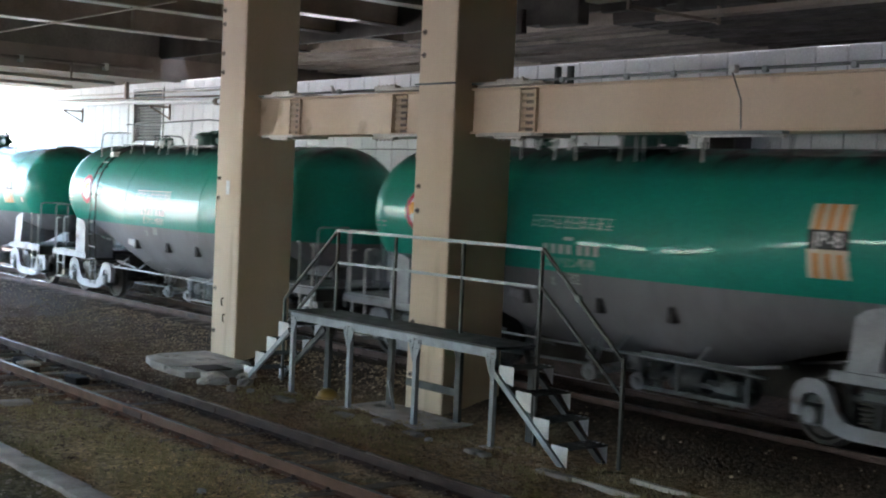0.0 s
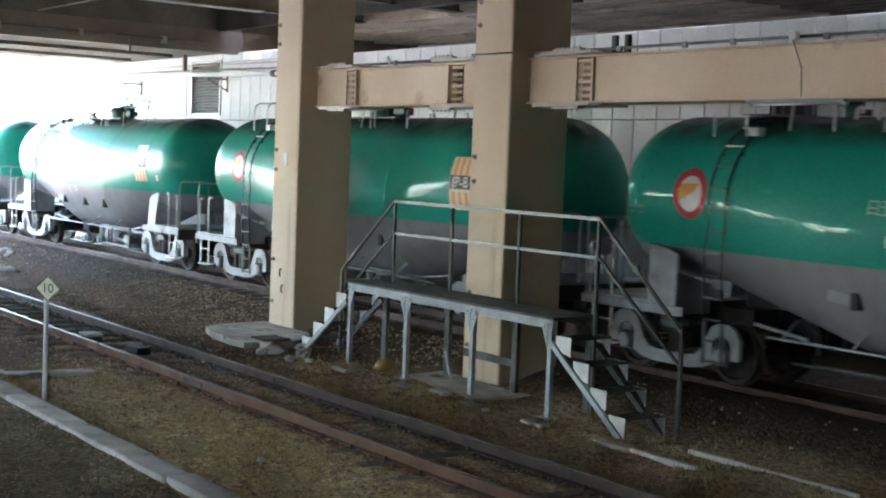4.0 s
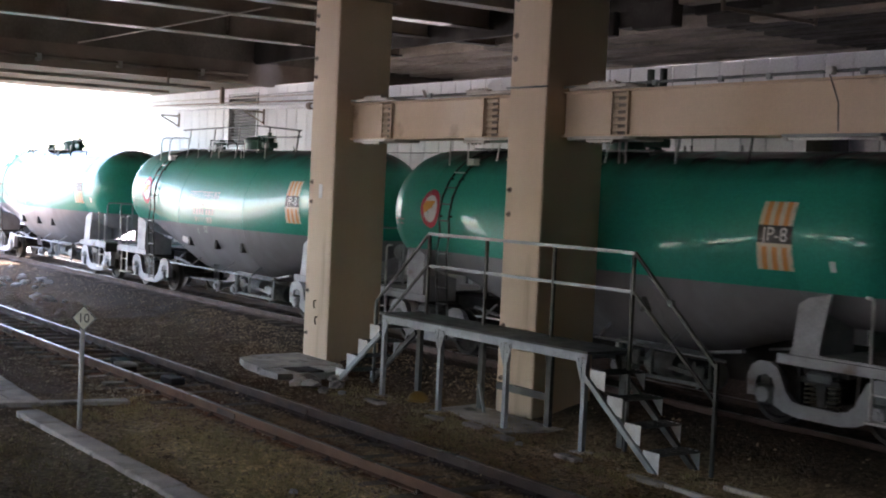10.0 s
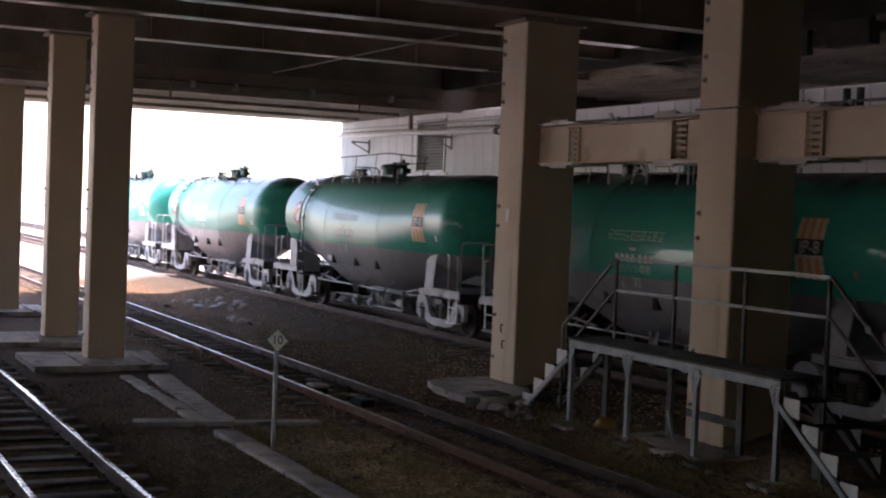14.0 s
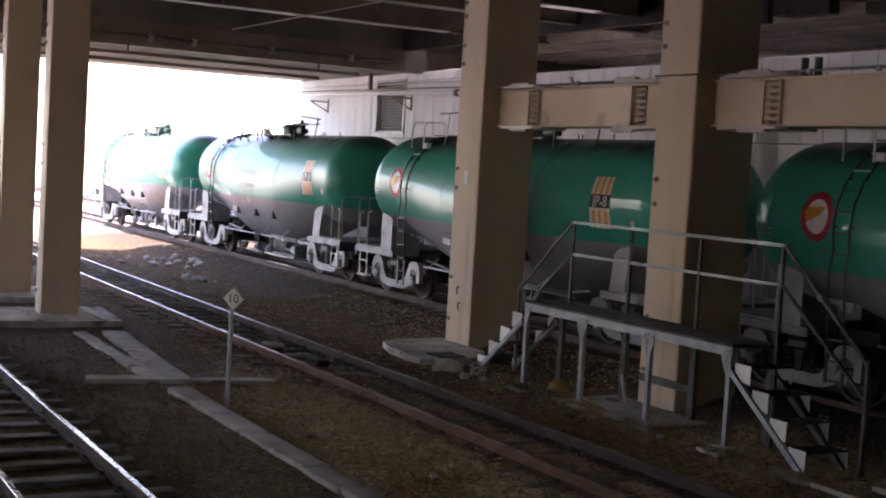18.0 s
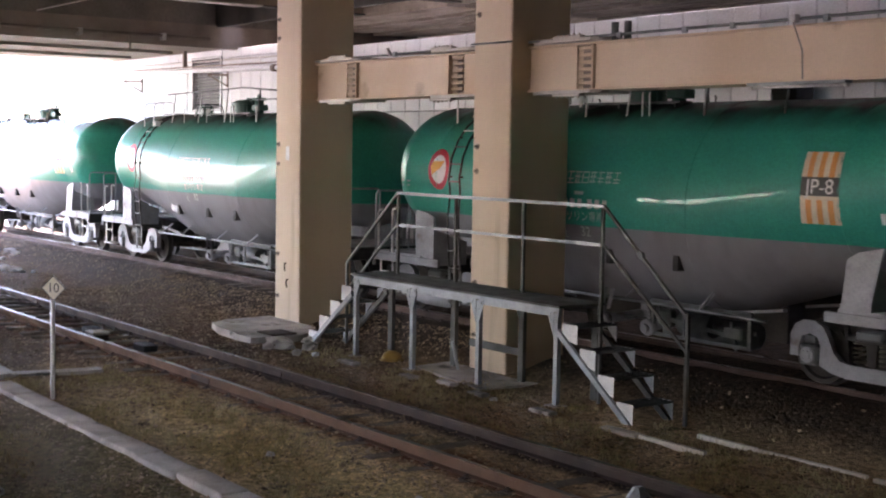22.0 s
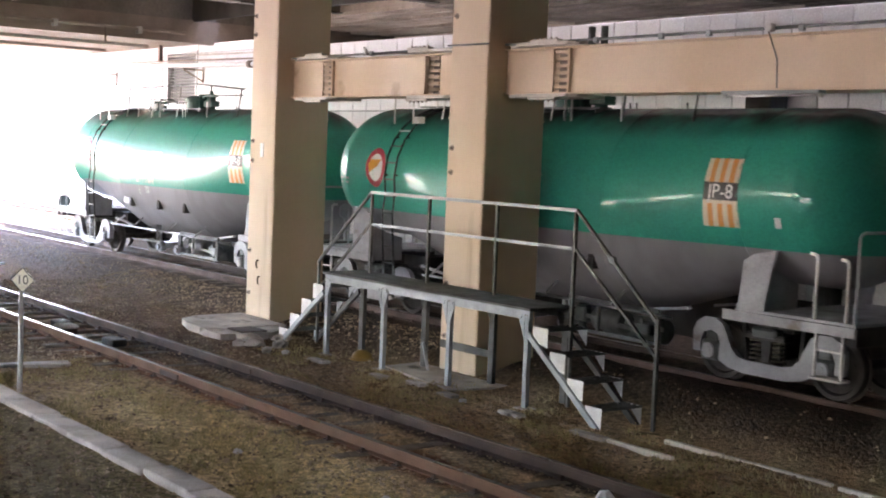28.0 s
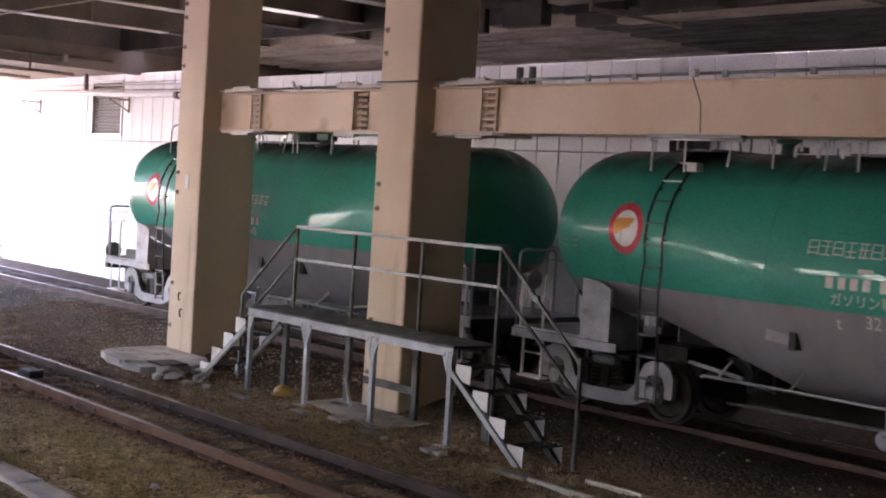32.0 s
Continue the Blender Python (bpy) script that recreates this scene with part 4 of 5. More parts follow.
    part("top_rail", Bar((-17.76, yr, 2.455), (-12.9, yr, 2.455), 0.045, 0.045), GALV, p)
    part("mid_rail", Bar((-17.7, yr, 1.94), (-12.92, yr, 1.94), 0.04, 0.04), GALV, p)
    part("stair_rail", Bar((-12.9, yr, 2.455), (-11.34, yr, 1.13), 0.04, 0.04), DARK_STEEL, p)
    part("stair_rail", Bar((-12.9, yr, 1.94), (-11.36, yr, 0.72), 0.036, 0.036), DARK_STEEL, p)
    part("stair_rail", Bar((-17.76, yr, 2.455), (-19.3, yr, 1.2), 0.04, 0.04), DARK_STEEL, p)
    part("stair_rail", Bar((-17.76, yr, 1.94), (-19.3, yr, 0.72), 0.036, 0.036), DARK_STEEL, p)
    for x in (-11.35, -19.28):
        part("end_post", B(x - 0.022, x + 0.022, yr - 0.022, yr + 0.022, ground_height(x, yr) - 0.05, 1.2), DARK_STEEL, p)
    part("lean_bar", Bar((-16.17, 12.0, 0.24), (-16.01, 12.0, GZ), 0.04, 0.03), GALV, p)
    part("knob", Rod((-12.2, yr - 0.03, 1.86), (-12.2, yr + 0.03, 1.86), 0.05, 10), GALV_DARK, p)


make_platform()


STONE_AT = (-8.99, 8.93)


def make_loose():
    # number board on a post
    s = thing("track_sign", pose(-17.06, 6.09, ground_height(-17.06, 6.09)), "pale yellow diamond number board on a white post", "sign")
    part("post", Rod((0, 0, -0.1), (0, 0, 1.36), 0.032, 10), WHITE, s)
    r = 0.17
    part("board", Prism(((-r, 1.48), (0, 1.48 - r), (r, 1.48), (0, 1.48 + r)), "y", -0.006, 0.006), YELLOW, s, "pale yellow diamond board", m=pose(0.045, 0, 0, 0, 0, 45))
    corners = ((-r, 1.48), (0, 1.48 - r), (r, 1.48), (0, 1.48 + r))
    for (xa, za), (xb, zb) in zip(corners, corners[1:] + corners[:1]):
        part("border", Bar((xa * 0.96, -0.007, 1.48 + (za - 1.48) * 0.96), (xb * 0.96, -0.007, 1.48 + (zb - 1.48) * 0.96), 0.004, 0.01), SIGN_INK, s, m=pose(0.045, 0, 0, 0, 0, 45))
    w = words("10", 0.17)
    for v in w.verts:
        v.co += Vector((0, -0.0095, 1.48))
    part("number", w, SIGN_INK, s, "black painted number", m=pose(0.045, 0, 0, 0, 0, 45))
    # cable trough with separate lids
    tr = thing("cable_trough", pose(0, 0, 0), "weathered concrete cable trough lids in a row", "cable trough")
    lid = None
    rng = random.Random(5)
    x = -18.2
    while x < 4:
        m = pose(x + 0.5, 5.76 + rng.uniform(-0.014, 0.014), GZ + rng.uniform(-0.008, 0.008), rng.uniform(-1.2, 1.2), rng.uniform(-0.5, 0.5), rng.uniform(-0.9, 0.9))
        if lid is None:
            lid = part("lid", B(-0.496, 0.496, -0.16, 0.16, -0.1, 0.07, bev=0.014), CONC, tr, m=m)
        else:
            share("lid", lid, tr, m)
        x += 1.0
    w = thing("cable_duct", pose(0, 0, 0), "old concrete duct with a broken lid beside the column", "cable duct")
    rng = random.Random(8)
    src = None
    for yy in (5.78, 6.36):
        for k in range(5):
            m = pose(-23.75 + k * 1.04, yy - (0.02 if yy < 6 else 0.08) * k, GZ + rng.uniform(-0.02, 0.02), 0, 0, rng.uniform(-2, 2) - (0 if yy < 6 else 4.4))
            if k == 0:
                hw = 0.11 if yy < 6 else 0.21
                src = part("lid", B(-0.515, 0.515, -hw, hw, -0.08, 0.06, bev=0.012), CONC, w, m=m)
            else:
                share("lid", src, w, m)
    x = thing("concrete_sill", pose(-18.98, 6.05, GZ, 0, 0, -10), "long concrete sill lying across the bed", "sill")
    part("block", B(-0.16, 0.16, -1.38, 0.1, -0.08, 0.075, bev=0.012), CONC, x)
    part("block", B(-0.13, 0.13, 0.12, 1.4, -0.08, 0.05, bev=0.012), CONC, x)
    # pads at the column feet
    pd = thing("concrete_pad", pose(0, 0, GZ), "cracked concrete pad round the column foot", "pad", "column pads")
    part("slab", Prism(((-22.15, 10.9), (-21.6, 10.72), (-20.75, 10.66), (-20.7, 12.25), (-22.5, 12.3), (-22.4, 11.3)), "z", -0.1, 0.12), CONC, pd)
    part("slab", Prism(((-20.68, 10.6), (-20.1, 10.62), (-19.95, 11.5), (-20.3, 12.1), (-20.66, 12.2)), "z", -0.1, 0.11), CONC, pd)
    part("grate", B(-20.6, -20.05, 11.0, 11.5, 0.112, 0.14, bev=0.006), RUST, pd, "rusty plate")
    for cx, cy in ((-26.55, 5.85), (-30.6, 5.74), (-38.0, 5.6)):
        q = thing("concrete_pad", pose(cx, cy, GZ), "flat concrete pad round the column foot", "pad", "column pads")
        part("slab", Prism(((-0.9, -1.55), (1.35, -1.55), (1.45, 0.95), (-0.9, 1.1)), "z", -0.1, 0.12), CONC, q)
        for yy in (-0.62, 0.62):
            part("rim", B(-0.6, 1.38, yy - 0.06, yy + 0.06, 0.121, 0.16, bev=0.01), CONC, q)
    pc = thing("concrete_pad", pose(-15.7, 12.4, GZ), "low concrete pad under the column", "pad", "column pads")
    part("slab", Prism(((-0.95, -0.75), (1.15, -1.12), (1.3, 1.2), (-1.2, 1.2)), "z", -0.1, 0.03), CONC, pc)
    # edging strips of a path
    for xa, xb, y in ((-11.15, -10.1, 11.05), (-10.8, -9.9, 11.68), (-9.85, -8.4, 11.66), (-8.3, -6.6, 11.64), (-6.5, -3, 11.62)):
        e = thing("edging_strip", pose((xa + xb) / 2, y, GZ), "pale concrete edging strip set in the ground", "edging", "edging strips")
        part("strip", B(-(xb - xa) / 2, (xb - xa) / 2, -0.032, 0.032, -0.06, 0.045, bev=0.008), EDGING, e)
    for bx, by, half, turn in ((-11.42, 11.0, 0.29, 2), (-12.88, 11.02, 0.21, -1), (-14.35, 11.1, 0.16, 4), (-15.1, 11.12, 0.19, -5), (-16.0, 11.08, 0.17, 3), (-17.55, 11.0, 0.22, 1)):
        blk = thing("concrete_block", pose(bx, by, ground_height(bx, by), 0, 0, turn), "worn brown concrete block half sunk beside the platform", "block", "sunken blocks")
        part("body", B(-half, half, -0.08, 0.09, -0.08, 0.045, bev=0.018), CONC, blk)
    # block on the sleepers
    bx = thing("point_box", pose(-21.5, 8.45, -0.155), "small pale cover box between the rails", "box")
    part("cover", B(-0.2, 0.2, -0.16, 0.16, 0.1, 0.16, bev=0.03), CONC, bx)
    part("base", B(-0.17, 0.17, -0.13, 0.13, 0.0, 0.1), RUST, bx)
    for sx in (-0.75, 1.5):
        part("rodding", B(sx - 0.25, sx + 0.22, 0.1, 0.34, 0.0, 0.12, bev=0.02), WAGON_DARK, bx)

    def rock(name, x, y, r, label, material, seed):
        rng = random.Random(seed)
        bm = bmesh.new()
        bmesh.ops.create_icosphere(bm, subdivisions=1 if name == "broken_stone" else 2, radius=r)
        for v in bm.verts:
            v.co *= 1 + (0.7 if name == "broken_stone" else 0.35) * noise.noise(v.co * (2.0 / r) + Vector((seed, 0, 0)))
            v.co.z *= 0.7 if r < 0.16 else 0.4
        ob = link(name, bm, material, m=pose(x, y, ground_height(x, y) + r * 0.35, 0, 0, rng.uniform(0, 360)))
        return tagged(ob, label, "stone", "loose stones")

    for i, (x, y, r) in enumerate(((-19.75, 11.0, 0.2), (-19.5, 11.45, 0.17), (-19.25, 10.8, 0.18), (-19.85, 11.75, 0.15), (-19.0, 11.15, 0.14), (-19.45, 10.6, 0.12), (-18.75, 10.75, 0.1))):
        rock("broken_stone", x, y, r, "broken concrete rubble beside the pad", CONC, 40 + i)
    bm = bmesh.new()
    bmesh.ops.create_cone(bm, cap_ends=True, segments=7, radius1=0.15, radius2=0.045, depth=0.13)
    bmesh.ops.subdivide_edges(bm, edges=bm.edges[:], cuts=1)
    for v in bm.verts:
        v.co = v.co * (1 + 0.35 * noise.noise(v.co * 9 + Vector((3, 0, 0)))) + Vector((-0.06 * max(v.co.z, 0) * 5, 0, 0))
    tagged(link("stone", bm, PALE, m=pose(STONE_AT[0], STONE_AT[1], ground_height(*STONE_AT) + 0.06, 0, 0, 25)), "white pointed broken stone lying between the rails", "stone", "loose stones")
    for i, (x, y, r) in enumerate(((-8.2, 9.9, 0.05), (-14.0, 11.1, 0.06), (-12.6, 6.9, 0.05), (-10.2, 7.2, 0.06), (-18.4, 10.9, 0.07), (-9.0, 7.1, 0.05))):
        rock("stone", x, y, r, "pale loose stone on the bed", PALE, 10 + i)
    # broken concrete strewn near the open end, in three heaps
    rng = random.Random(77)
    for i in range(30):
        hx, hy, spread_x, spread_y = ((-34.75, 11.35, 0.5, 0.16), (-41.8, 12.2, 1.4, 0.7), (-39.4, 12.4, 1.0, 0.5))[i % 3]
        rock("broken_stone", rng.gauss(hx, spread_x), rng.gauss(hy, spread_y), rng.uniform(0.07, 0.19), "broken pale concrete strewn on the bed", PALE if i % 4 else CONC, 60 + i)
    st = thing("marker_stake", pose(-8.87, 6.07, GZ, 0, 12, 0), "short white wooden marker stake leaning in the grass", "stake")
    part("stake", B(-0.05, 0.05, -0.03, 0.03, -0.08, 0.32, bev=0.008), PALE, st)
    yb = thing("cable_drum_cap", pose(-17.45, 11.75, GZ), "dull yellow plastic cap lying under the platform", "cap")
    bm = bmesh.new()
    bmesh.ops.create_uvsphere(bm, u_segments=14, v_segments=8, radius=0.17)
    for v in bm.verts:
        v.co.z = max(v.co.z, -0.03) * 0.75 + 0.03
    part("shell", bm, YELLOW_PLASTIC, yb, smooth=True)
    part("rim", Rod((0, 0, 0.0), (0, 0, 0.03), 0.2, 14), YELLOW_PLASTIC, yb)


make_loose()

# ---- the tank train ----
PITCH = 13.57          # length of a wagon over its couplers
BOGIE = 4.685          # bogie centres from the wagon's middle
TRACK_Y = 15.02
TOP = 3.87
SHIFT = 0.26           # middle of the shell along the wagon
FR = 0.16              # middle of the frame and bogies along the wagon


def section(x):
    """Half width, middle height, half height of the tank at x along the wagon."""
    ax = abs(x - SHIFT)
    k = min(max((4.3 - ax) / 2.5, 0), 1)
    bottom = 1.46 - 0.70 * k
    a = 1.29 + 0.11 * k
    zc, b = (TOP + bottom) / 2, (TOP - bottom) / 2
    s = 1.0
    if ax > 5.2:
        # dished end, welded on with a slight crease
        u = min((ax - 5.2) / 0.83, 1.0)
        s = max(1 - 0.22 * u - 0.78 * u ** 2.4, 0.0) ** (1 / 2.6)
    return a * s, zc, b * s


def side(x, z, lift=0.006):
    """Where the near side of the tank is at x and height z."""
    a, zc, b = section(x)
    q = max(1 - ((z - zc) / b) ** 2, 0.0)
    return -(a * math.sqrt(q) + lift)


def tank_mesh():
    xs = [-6.03, -6.028, -6.02, -6.0, -5.96, -5.9, -5.82, -5.7, -5.56, -5.42, -5.3, -5.212, -5.2, -5.188, -5.0, -4.7, -4.3, -4.28, -3.4, -2.6, -1.82, -1.8, -1.2, -0.6]
    xs = xs + [0] + [-v for v in reversed(xs)]
    n = 64
    bm = bmesh.new()
    rings = []
    for x in (v + SHIFT for v in xs):
        a, zc, b = section(x)
        rings.append([bm.verts.new((x, a * math.cos(t), zc + b * math.sin(t))) for t in (2 * math.pi * i / n for i in range(n))] if b > 1e-4 else [bm.verts.new((x, 0, zc))])
    for r, q in zip(rings, rings[1:]):
        for i in range(n):
            j = (i + 1) % n
            if len(r) == 1:
                f = bm.faces.new((r[0], q[i], q[j]))
            elif len(q) == 1:
                f = bm.faces.new((r[i], q[0], r[j]))
            else:
                f = bm.faces.new((r[i], q[i], q[j], r[j]))
            f.smooth = True
    bmesh.ops.recalc_face_normals(bm, faces=bm.faces[:])
    return bm


def decal(pts_fn, nu, nv, lift):
    """A thin painted patch laid on the near side: pts_fn(u, v) gives x and z."""
    bm = bmesh.new()
    g = [[bm.verts.new((p[0], side(p[0], p[1], lift), p[1])) for p in (pts_fn(i / nu, j / nv) for j in range(nv + 1))] for i in range(nu + 1)]
    for i in range(nu):
        for j in range(nv):
            bm.faces.new((g[i][j], g[i + 1][j], g[i + 1][j + 1], g[i][j + 1]))
    return bm


def rect(x0, x1, z0, z1, lift=0.006, nu=2, nv=6):
    return decal(lambda u, v: (x0 + (x1 - x0) * u, z0 + (z1 - z0) * v), nu, nv, lift)


def disc(cx, cz, rx, rz, lift, inner=0.0, n=28):
    bm = bmesh.new()

    def ring(k):
        return [bm.verts.new((cx + rx * k * math.cos(t), side(0 if abs(cx) < 0.1 else cx + rx * k * math.cos(t), cz + rz * k * math.sin(t), lift), cz + rz * k * math.sin(t)))
                for t in (2 * math.pi * i / n for i in range(n))]
    rs = [ring(k) for k in ([inner, 1.0] if inner else [0.02, 0.5, 1.0])]
    for r, q in zip(rs, rs[1:]):
        for i in range(n):
            bm.faces.new((r[i], q[i], q[(i + 1) % n], r[(i + 1) % n]))
    if not inner:
        bm.faces.new(rs[0])
    bmesh.ops.recalc_face_normals(bm, faces=bm.faces[:])
    return bm


def wrapped(bm, cx, cz, lift):
    for v in bm.verts:
        x, z = cx + v.co.x, cz + v.co.z
        v.co = Vector((x, side(x, z, lift), z))
    return bm


def spun(profile, n=32):
    """A body of revolution about y: profile of (radius, y)."""
    bm = bmesh.new()
    rings = [[bm.verts.new((r * math.cos(t), y, r * math.sin(t))) for t in (2 * math.pi * i / n for i in range(n))] for r, y in profile]
    for r, q in zip(rings, rings[1:]):
        for i in range(n):
            f = bm.faces.new((r[i], q[i], q[(i + 1) % n], r[(i + 1) % n]))
            f.smooth = False
    bm.faces.new(rings[0])
    bm.faces.new(rings[-1][::-1])
    bmesh.ops.recalc_face_normals(bm, faces=bm.faces[:])
    return bm


def wheelset_mesh():
    out = []
    for s in (-1, 1):
        prof = [(0.07, 0.66), (0.13, 0.65), (0.14, 0.60), (0.33, 0.585), (0.36, 0.625), (0.42, 0.625), (0.43, 0.60), (0.432, 0.52), (0.46, 0.515), (0.462, 0.49), (0.36, 0.49),
                (0.33, 0.53), (0.14, 0.54), (0.07, 0.48)]
        out.append(spun([(r, s * y) for r, y in prof]))
        for i in range(6):
            a = i * math.pi / 3
            out.append(Rod((0.24 * math.cos(a), s * 0.59, 0.24 * math.sin(a)), (0.24 * math.cos(a), s * 0.60, 0.24 * math.sin(a)), 0.045, 8))
    out.append(Rod((0, -0.95, 0), (0, 0.95, 0), 0.065, 12))
    return merge(*out)


def frame_outline(grow=0.0):
    """Cast side frame over both axle boxes, heights above the rail; grow draws the outline in or out."""
    g = grow
    half = [(0.36, 0.18 - g), (0.60, 0.22 - g), (0.79 + g, 0.30), (0.78 + g, 0.55), (0.83 + g, 0.66 - g), (0.95, 0.70 - g), (1.07 - g, 0.66 - g), (1.12 - g, 0.55), (1.12 - g, 0.38),
            (1.26 + g, 0.38), (1.27 + g, 0.66), (1.20 + g, 0.80 + g), (1.07, 0.87 + g), (0.87, 0.87 + g), (0.74, 0.81 + g), (0.65 - g, 0.66), (0.57 - g, 0.49), (0.46, 0.39 + g), (0.30, 0.36 + g)]
    return half + [(-x, z) for x, z in reversed(half)]


def make_bogie(wagon, x):
    b = part("bogie", merge(B(-0.2, 0.2, -0.82, 0.82, 0.42, 0.78, bev=0.03), B(-0.3, 0.3, -0.7, 0.7, 0.78, 0.86, bev=0.02), B(-0.16, 0.16, -0.3, 0.3, 0.86, 1.0)), WAGON_DARK, wagon,
             "dark bolster of the bogie", m=pose(x, 0, LIFT))
    for s in (-1, 1):
        y = s * 0.83
        fr = part("side_frame", Prism(frame_outline(-0.028), "y", y - 0.055, y + 0.055), WAGON_GREY, b, "pale grey cast side frame")
        part("flange", Prism(frame_outline(), "y", y + s * 0.03, y + s * 0.07), WAGON_GREY, fr)
        for wx in (-0.95, 0.95):
            ab = part("axle_box", merge(B(wx - 0.15, wx + 0.15, y - 0.1, y + 0.1, 0.28, 0.56, bev=0.035), B(wx - 0.1, wx + 0.1, y - 0.06, y + 0.06, 0.56, 0.69, bev=0.02)), GALV_DARK, b, "dark axle box")
            part("cap", merge(Rod((wx, y + s * 0.09, 0.42), (wx, y + s * 0.13, 0.42), 0.105, 16), Rod((wx, y + s * 0.13, 0.42), (wx, y + s * 0.145, 0.42), 0.06, 12),
                              *[Rod((wx + 0.08 * math.cos(a), y + s * 0.12, 0.42 + 0.08 * math.sin(a)), (wx + 0.08 * math.cos(a), y + s * 0.142, 0.42 + 0.08 * math.sin(a)), 0.014, 6)
                                for a in (0.8, 2.4, 3.9, 5.5)]), WAGON_GREY, ab, "round bolted bearing cap")
        for k in (-0.19, 0.19):
            coil = [(k + 0.085 * math.cos(a), y + 0.085 * math.sin(a), 0.38 + 0.30 * i / 40) for i, a in ((i, i * 0.785) for i in range(41))]
            part("spring", tube(coil, 0.018, 6), YELLOW_SPRING, b, "coil spring")
        part("spring_cap", B(-0.34, 0.34, y - 0.1, y + 0.1, 0.68, 0.76, bev=0.02), WAGON_DARK, b)
        part("wedge", Prism(((-0.06, 0.38), (0.06, 0.38), (0.09, 0.68), (-0.09, 0.68)), "y", y - 0.05, y + 0.06), WAGON_DARK, b, "dark friction wedge")
        part("bolster_end", B(-0.21, 0.21, min(s * 0.75, s * 0.95), max(s * 0.75, s * 0.95), 0.70, 0.84, bev=0.03), GALV_DARK, b)
        part("brake_hanger", merge(Bar((0.5, s * 0.72, 0.86), (0.46, s * 0.72, 0.28), 0.05, 0.06), Bar((-0.5, s * 0.72, 0.86), (-0.46, s * 0.72, 0.28), 0.05, 0.06),
                                   Rod((-0.5, s * 0.72, 0.26), (0.5, s * 0.72, 0.26), 0.02, 8)), WAGON_DARK, b)
        for wx in (-0.47, 0.47):
            part("brake_shoe", Prism(((wx, 0.3), (wx + math.copysign(0.06, wx), 0.34), (wx + math.copysign(0.04, wx), 0.56), (wx, 0.6)), "y", s * 0.53, s * 0.62), WAGON_DARK, b)
    for wx in (-0.95, 0.95):
        part("wheelset", wheelset_mesh(), WHEEL, b, "worn steel wheels on their axle", m=pose(wx, 0, 0.43))
    return b


YELLOW_SPRING = mat("spring_paint", (0.07, 0.066, 0.045), 0.6, second=(0.045, 0.042, 0.03), scale=6, bump=0.05)


CARD = mat("card_holder", (0.34, 0.34, 0.355), 0.45, second=(0.24, 0.24, 0.25), scale=6, bump=0.05)


def make_wagon():
    w = thing("tank_wagon", pose(0, 0, 0), "green and grey railway tank wagon with orange striped fuel marking", "tank wagon", "tank train")
    part("tank", tank_mesh(), TANK, w, "glossy green tank shell with a grey belly")
    for x in (SHIFT - 4.29, SHIFT - 1.81, SHIFT + 1.81, SHIFT + 4.29):
        a, zc, b = section(x)
        ringp = [(x, (a + 0.001) * math.cos(t), zc + (b + 0.001) * math.sin(t)) for t in (2 * math.pi * i / 40 for i in range(41))]
        part("weld_seam", tube(ringp, 0.008, 5), TANK, w)
    # frame over each bogie, saddles and end platforms
    for s in (-1, 1):
        def span(a, b):
            return min(FR + s * a, FR + s * b), max(FR + s * a, FR + s * b)
        c = FR + s * BOGIE
        part("end_frame", merge(B(*span(3.7, 6.32), -0.28, 0.28, 0.86, 1.10), B(*span(6.2, 6.34), -1.22, 1.22, 0.88, 1.12, bev=0.01), B(*span(4.5, 4.86), -1.0, 1.0, 0.93, 1.1)),
             WAGON_DARK, w, "dark draft frame")
        part("end_deck", B(*span(4.75, 6.3), -1.2, 1.2, 1.125, 1.165, bev=0.005), WAGON_GREY, w)
        for y in (-1.2, 1.2):
            q = y / 1.2
            part("sole_bar", B(*span(4.2, 6.3), y - 0.03, y + 0.03, 0.99, 1.122, bev=0.006), WAGON_GREY, w)
            part("saddle", Prism([(c + a, z) for a, z in (((-0.44, 0.98), (0.17, 0.98), (0.19, 1.3), (0.33, 1.97), (-0.03, 1.90), (-0.20, 1.80), (-0.26, 1.25), (-0.34, 1.08)) if s > 0 else
                                                          ((-0.18, 0.99), (0.24, 0.99), (0.29, 1.14), (0.29, 1.86), (0.1, 1.94), (-0.26, 1.98), (-0.26, 1.14)))], "y", q * 1.16 - 0.02, q * 1.16 + 0.02),
                 WAGON_GREY, w, "pale grey saddle plate")
            part("saddle_web", Prism(((q * 1.14, 1.13), (q * 0.5, 1.13), (q * 0.5, 1.5), (q * 1.14, 1.75)), "x", c - 0.012 + s * 0.17, c + 0.012 + s * 0.17), WAGON_GREY, w)
            part("saddle_web", Prism(((q * 1.14, 0.99), (q * 0.4, 0.99), (q * 0.4, 1.42), (q * 1.14, 1.62)), "x", c - 0.012 - s * 0.24, c + 0.012 - s * 0.24), WAGON_GREY, w)
            for dx, h in ((1.0, 1.98), (1.47, 1.94)):
                x = FR + s * (BOGIE + dx)
                part("grab_rail", tube([(x, q * 1.2, 1.16), (x, q * 1.2, h - 0.06), (x - s * 0.02, q * 1.2, h - 0.015), (x - s * 0.06, q * 1.19, h), (x - s * 0.13, q * 1.17, h)], 0.022), WHITE, w, "white grab rail")
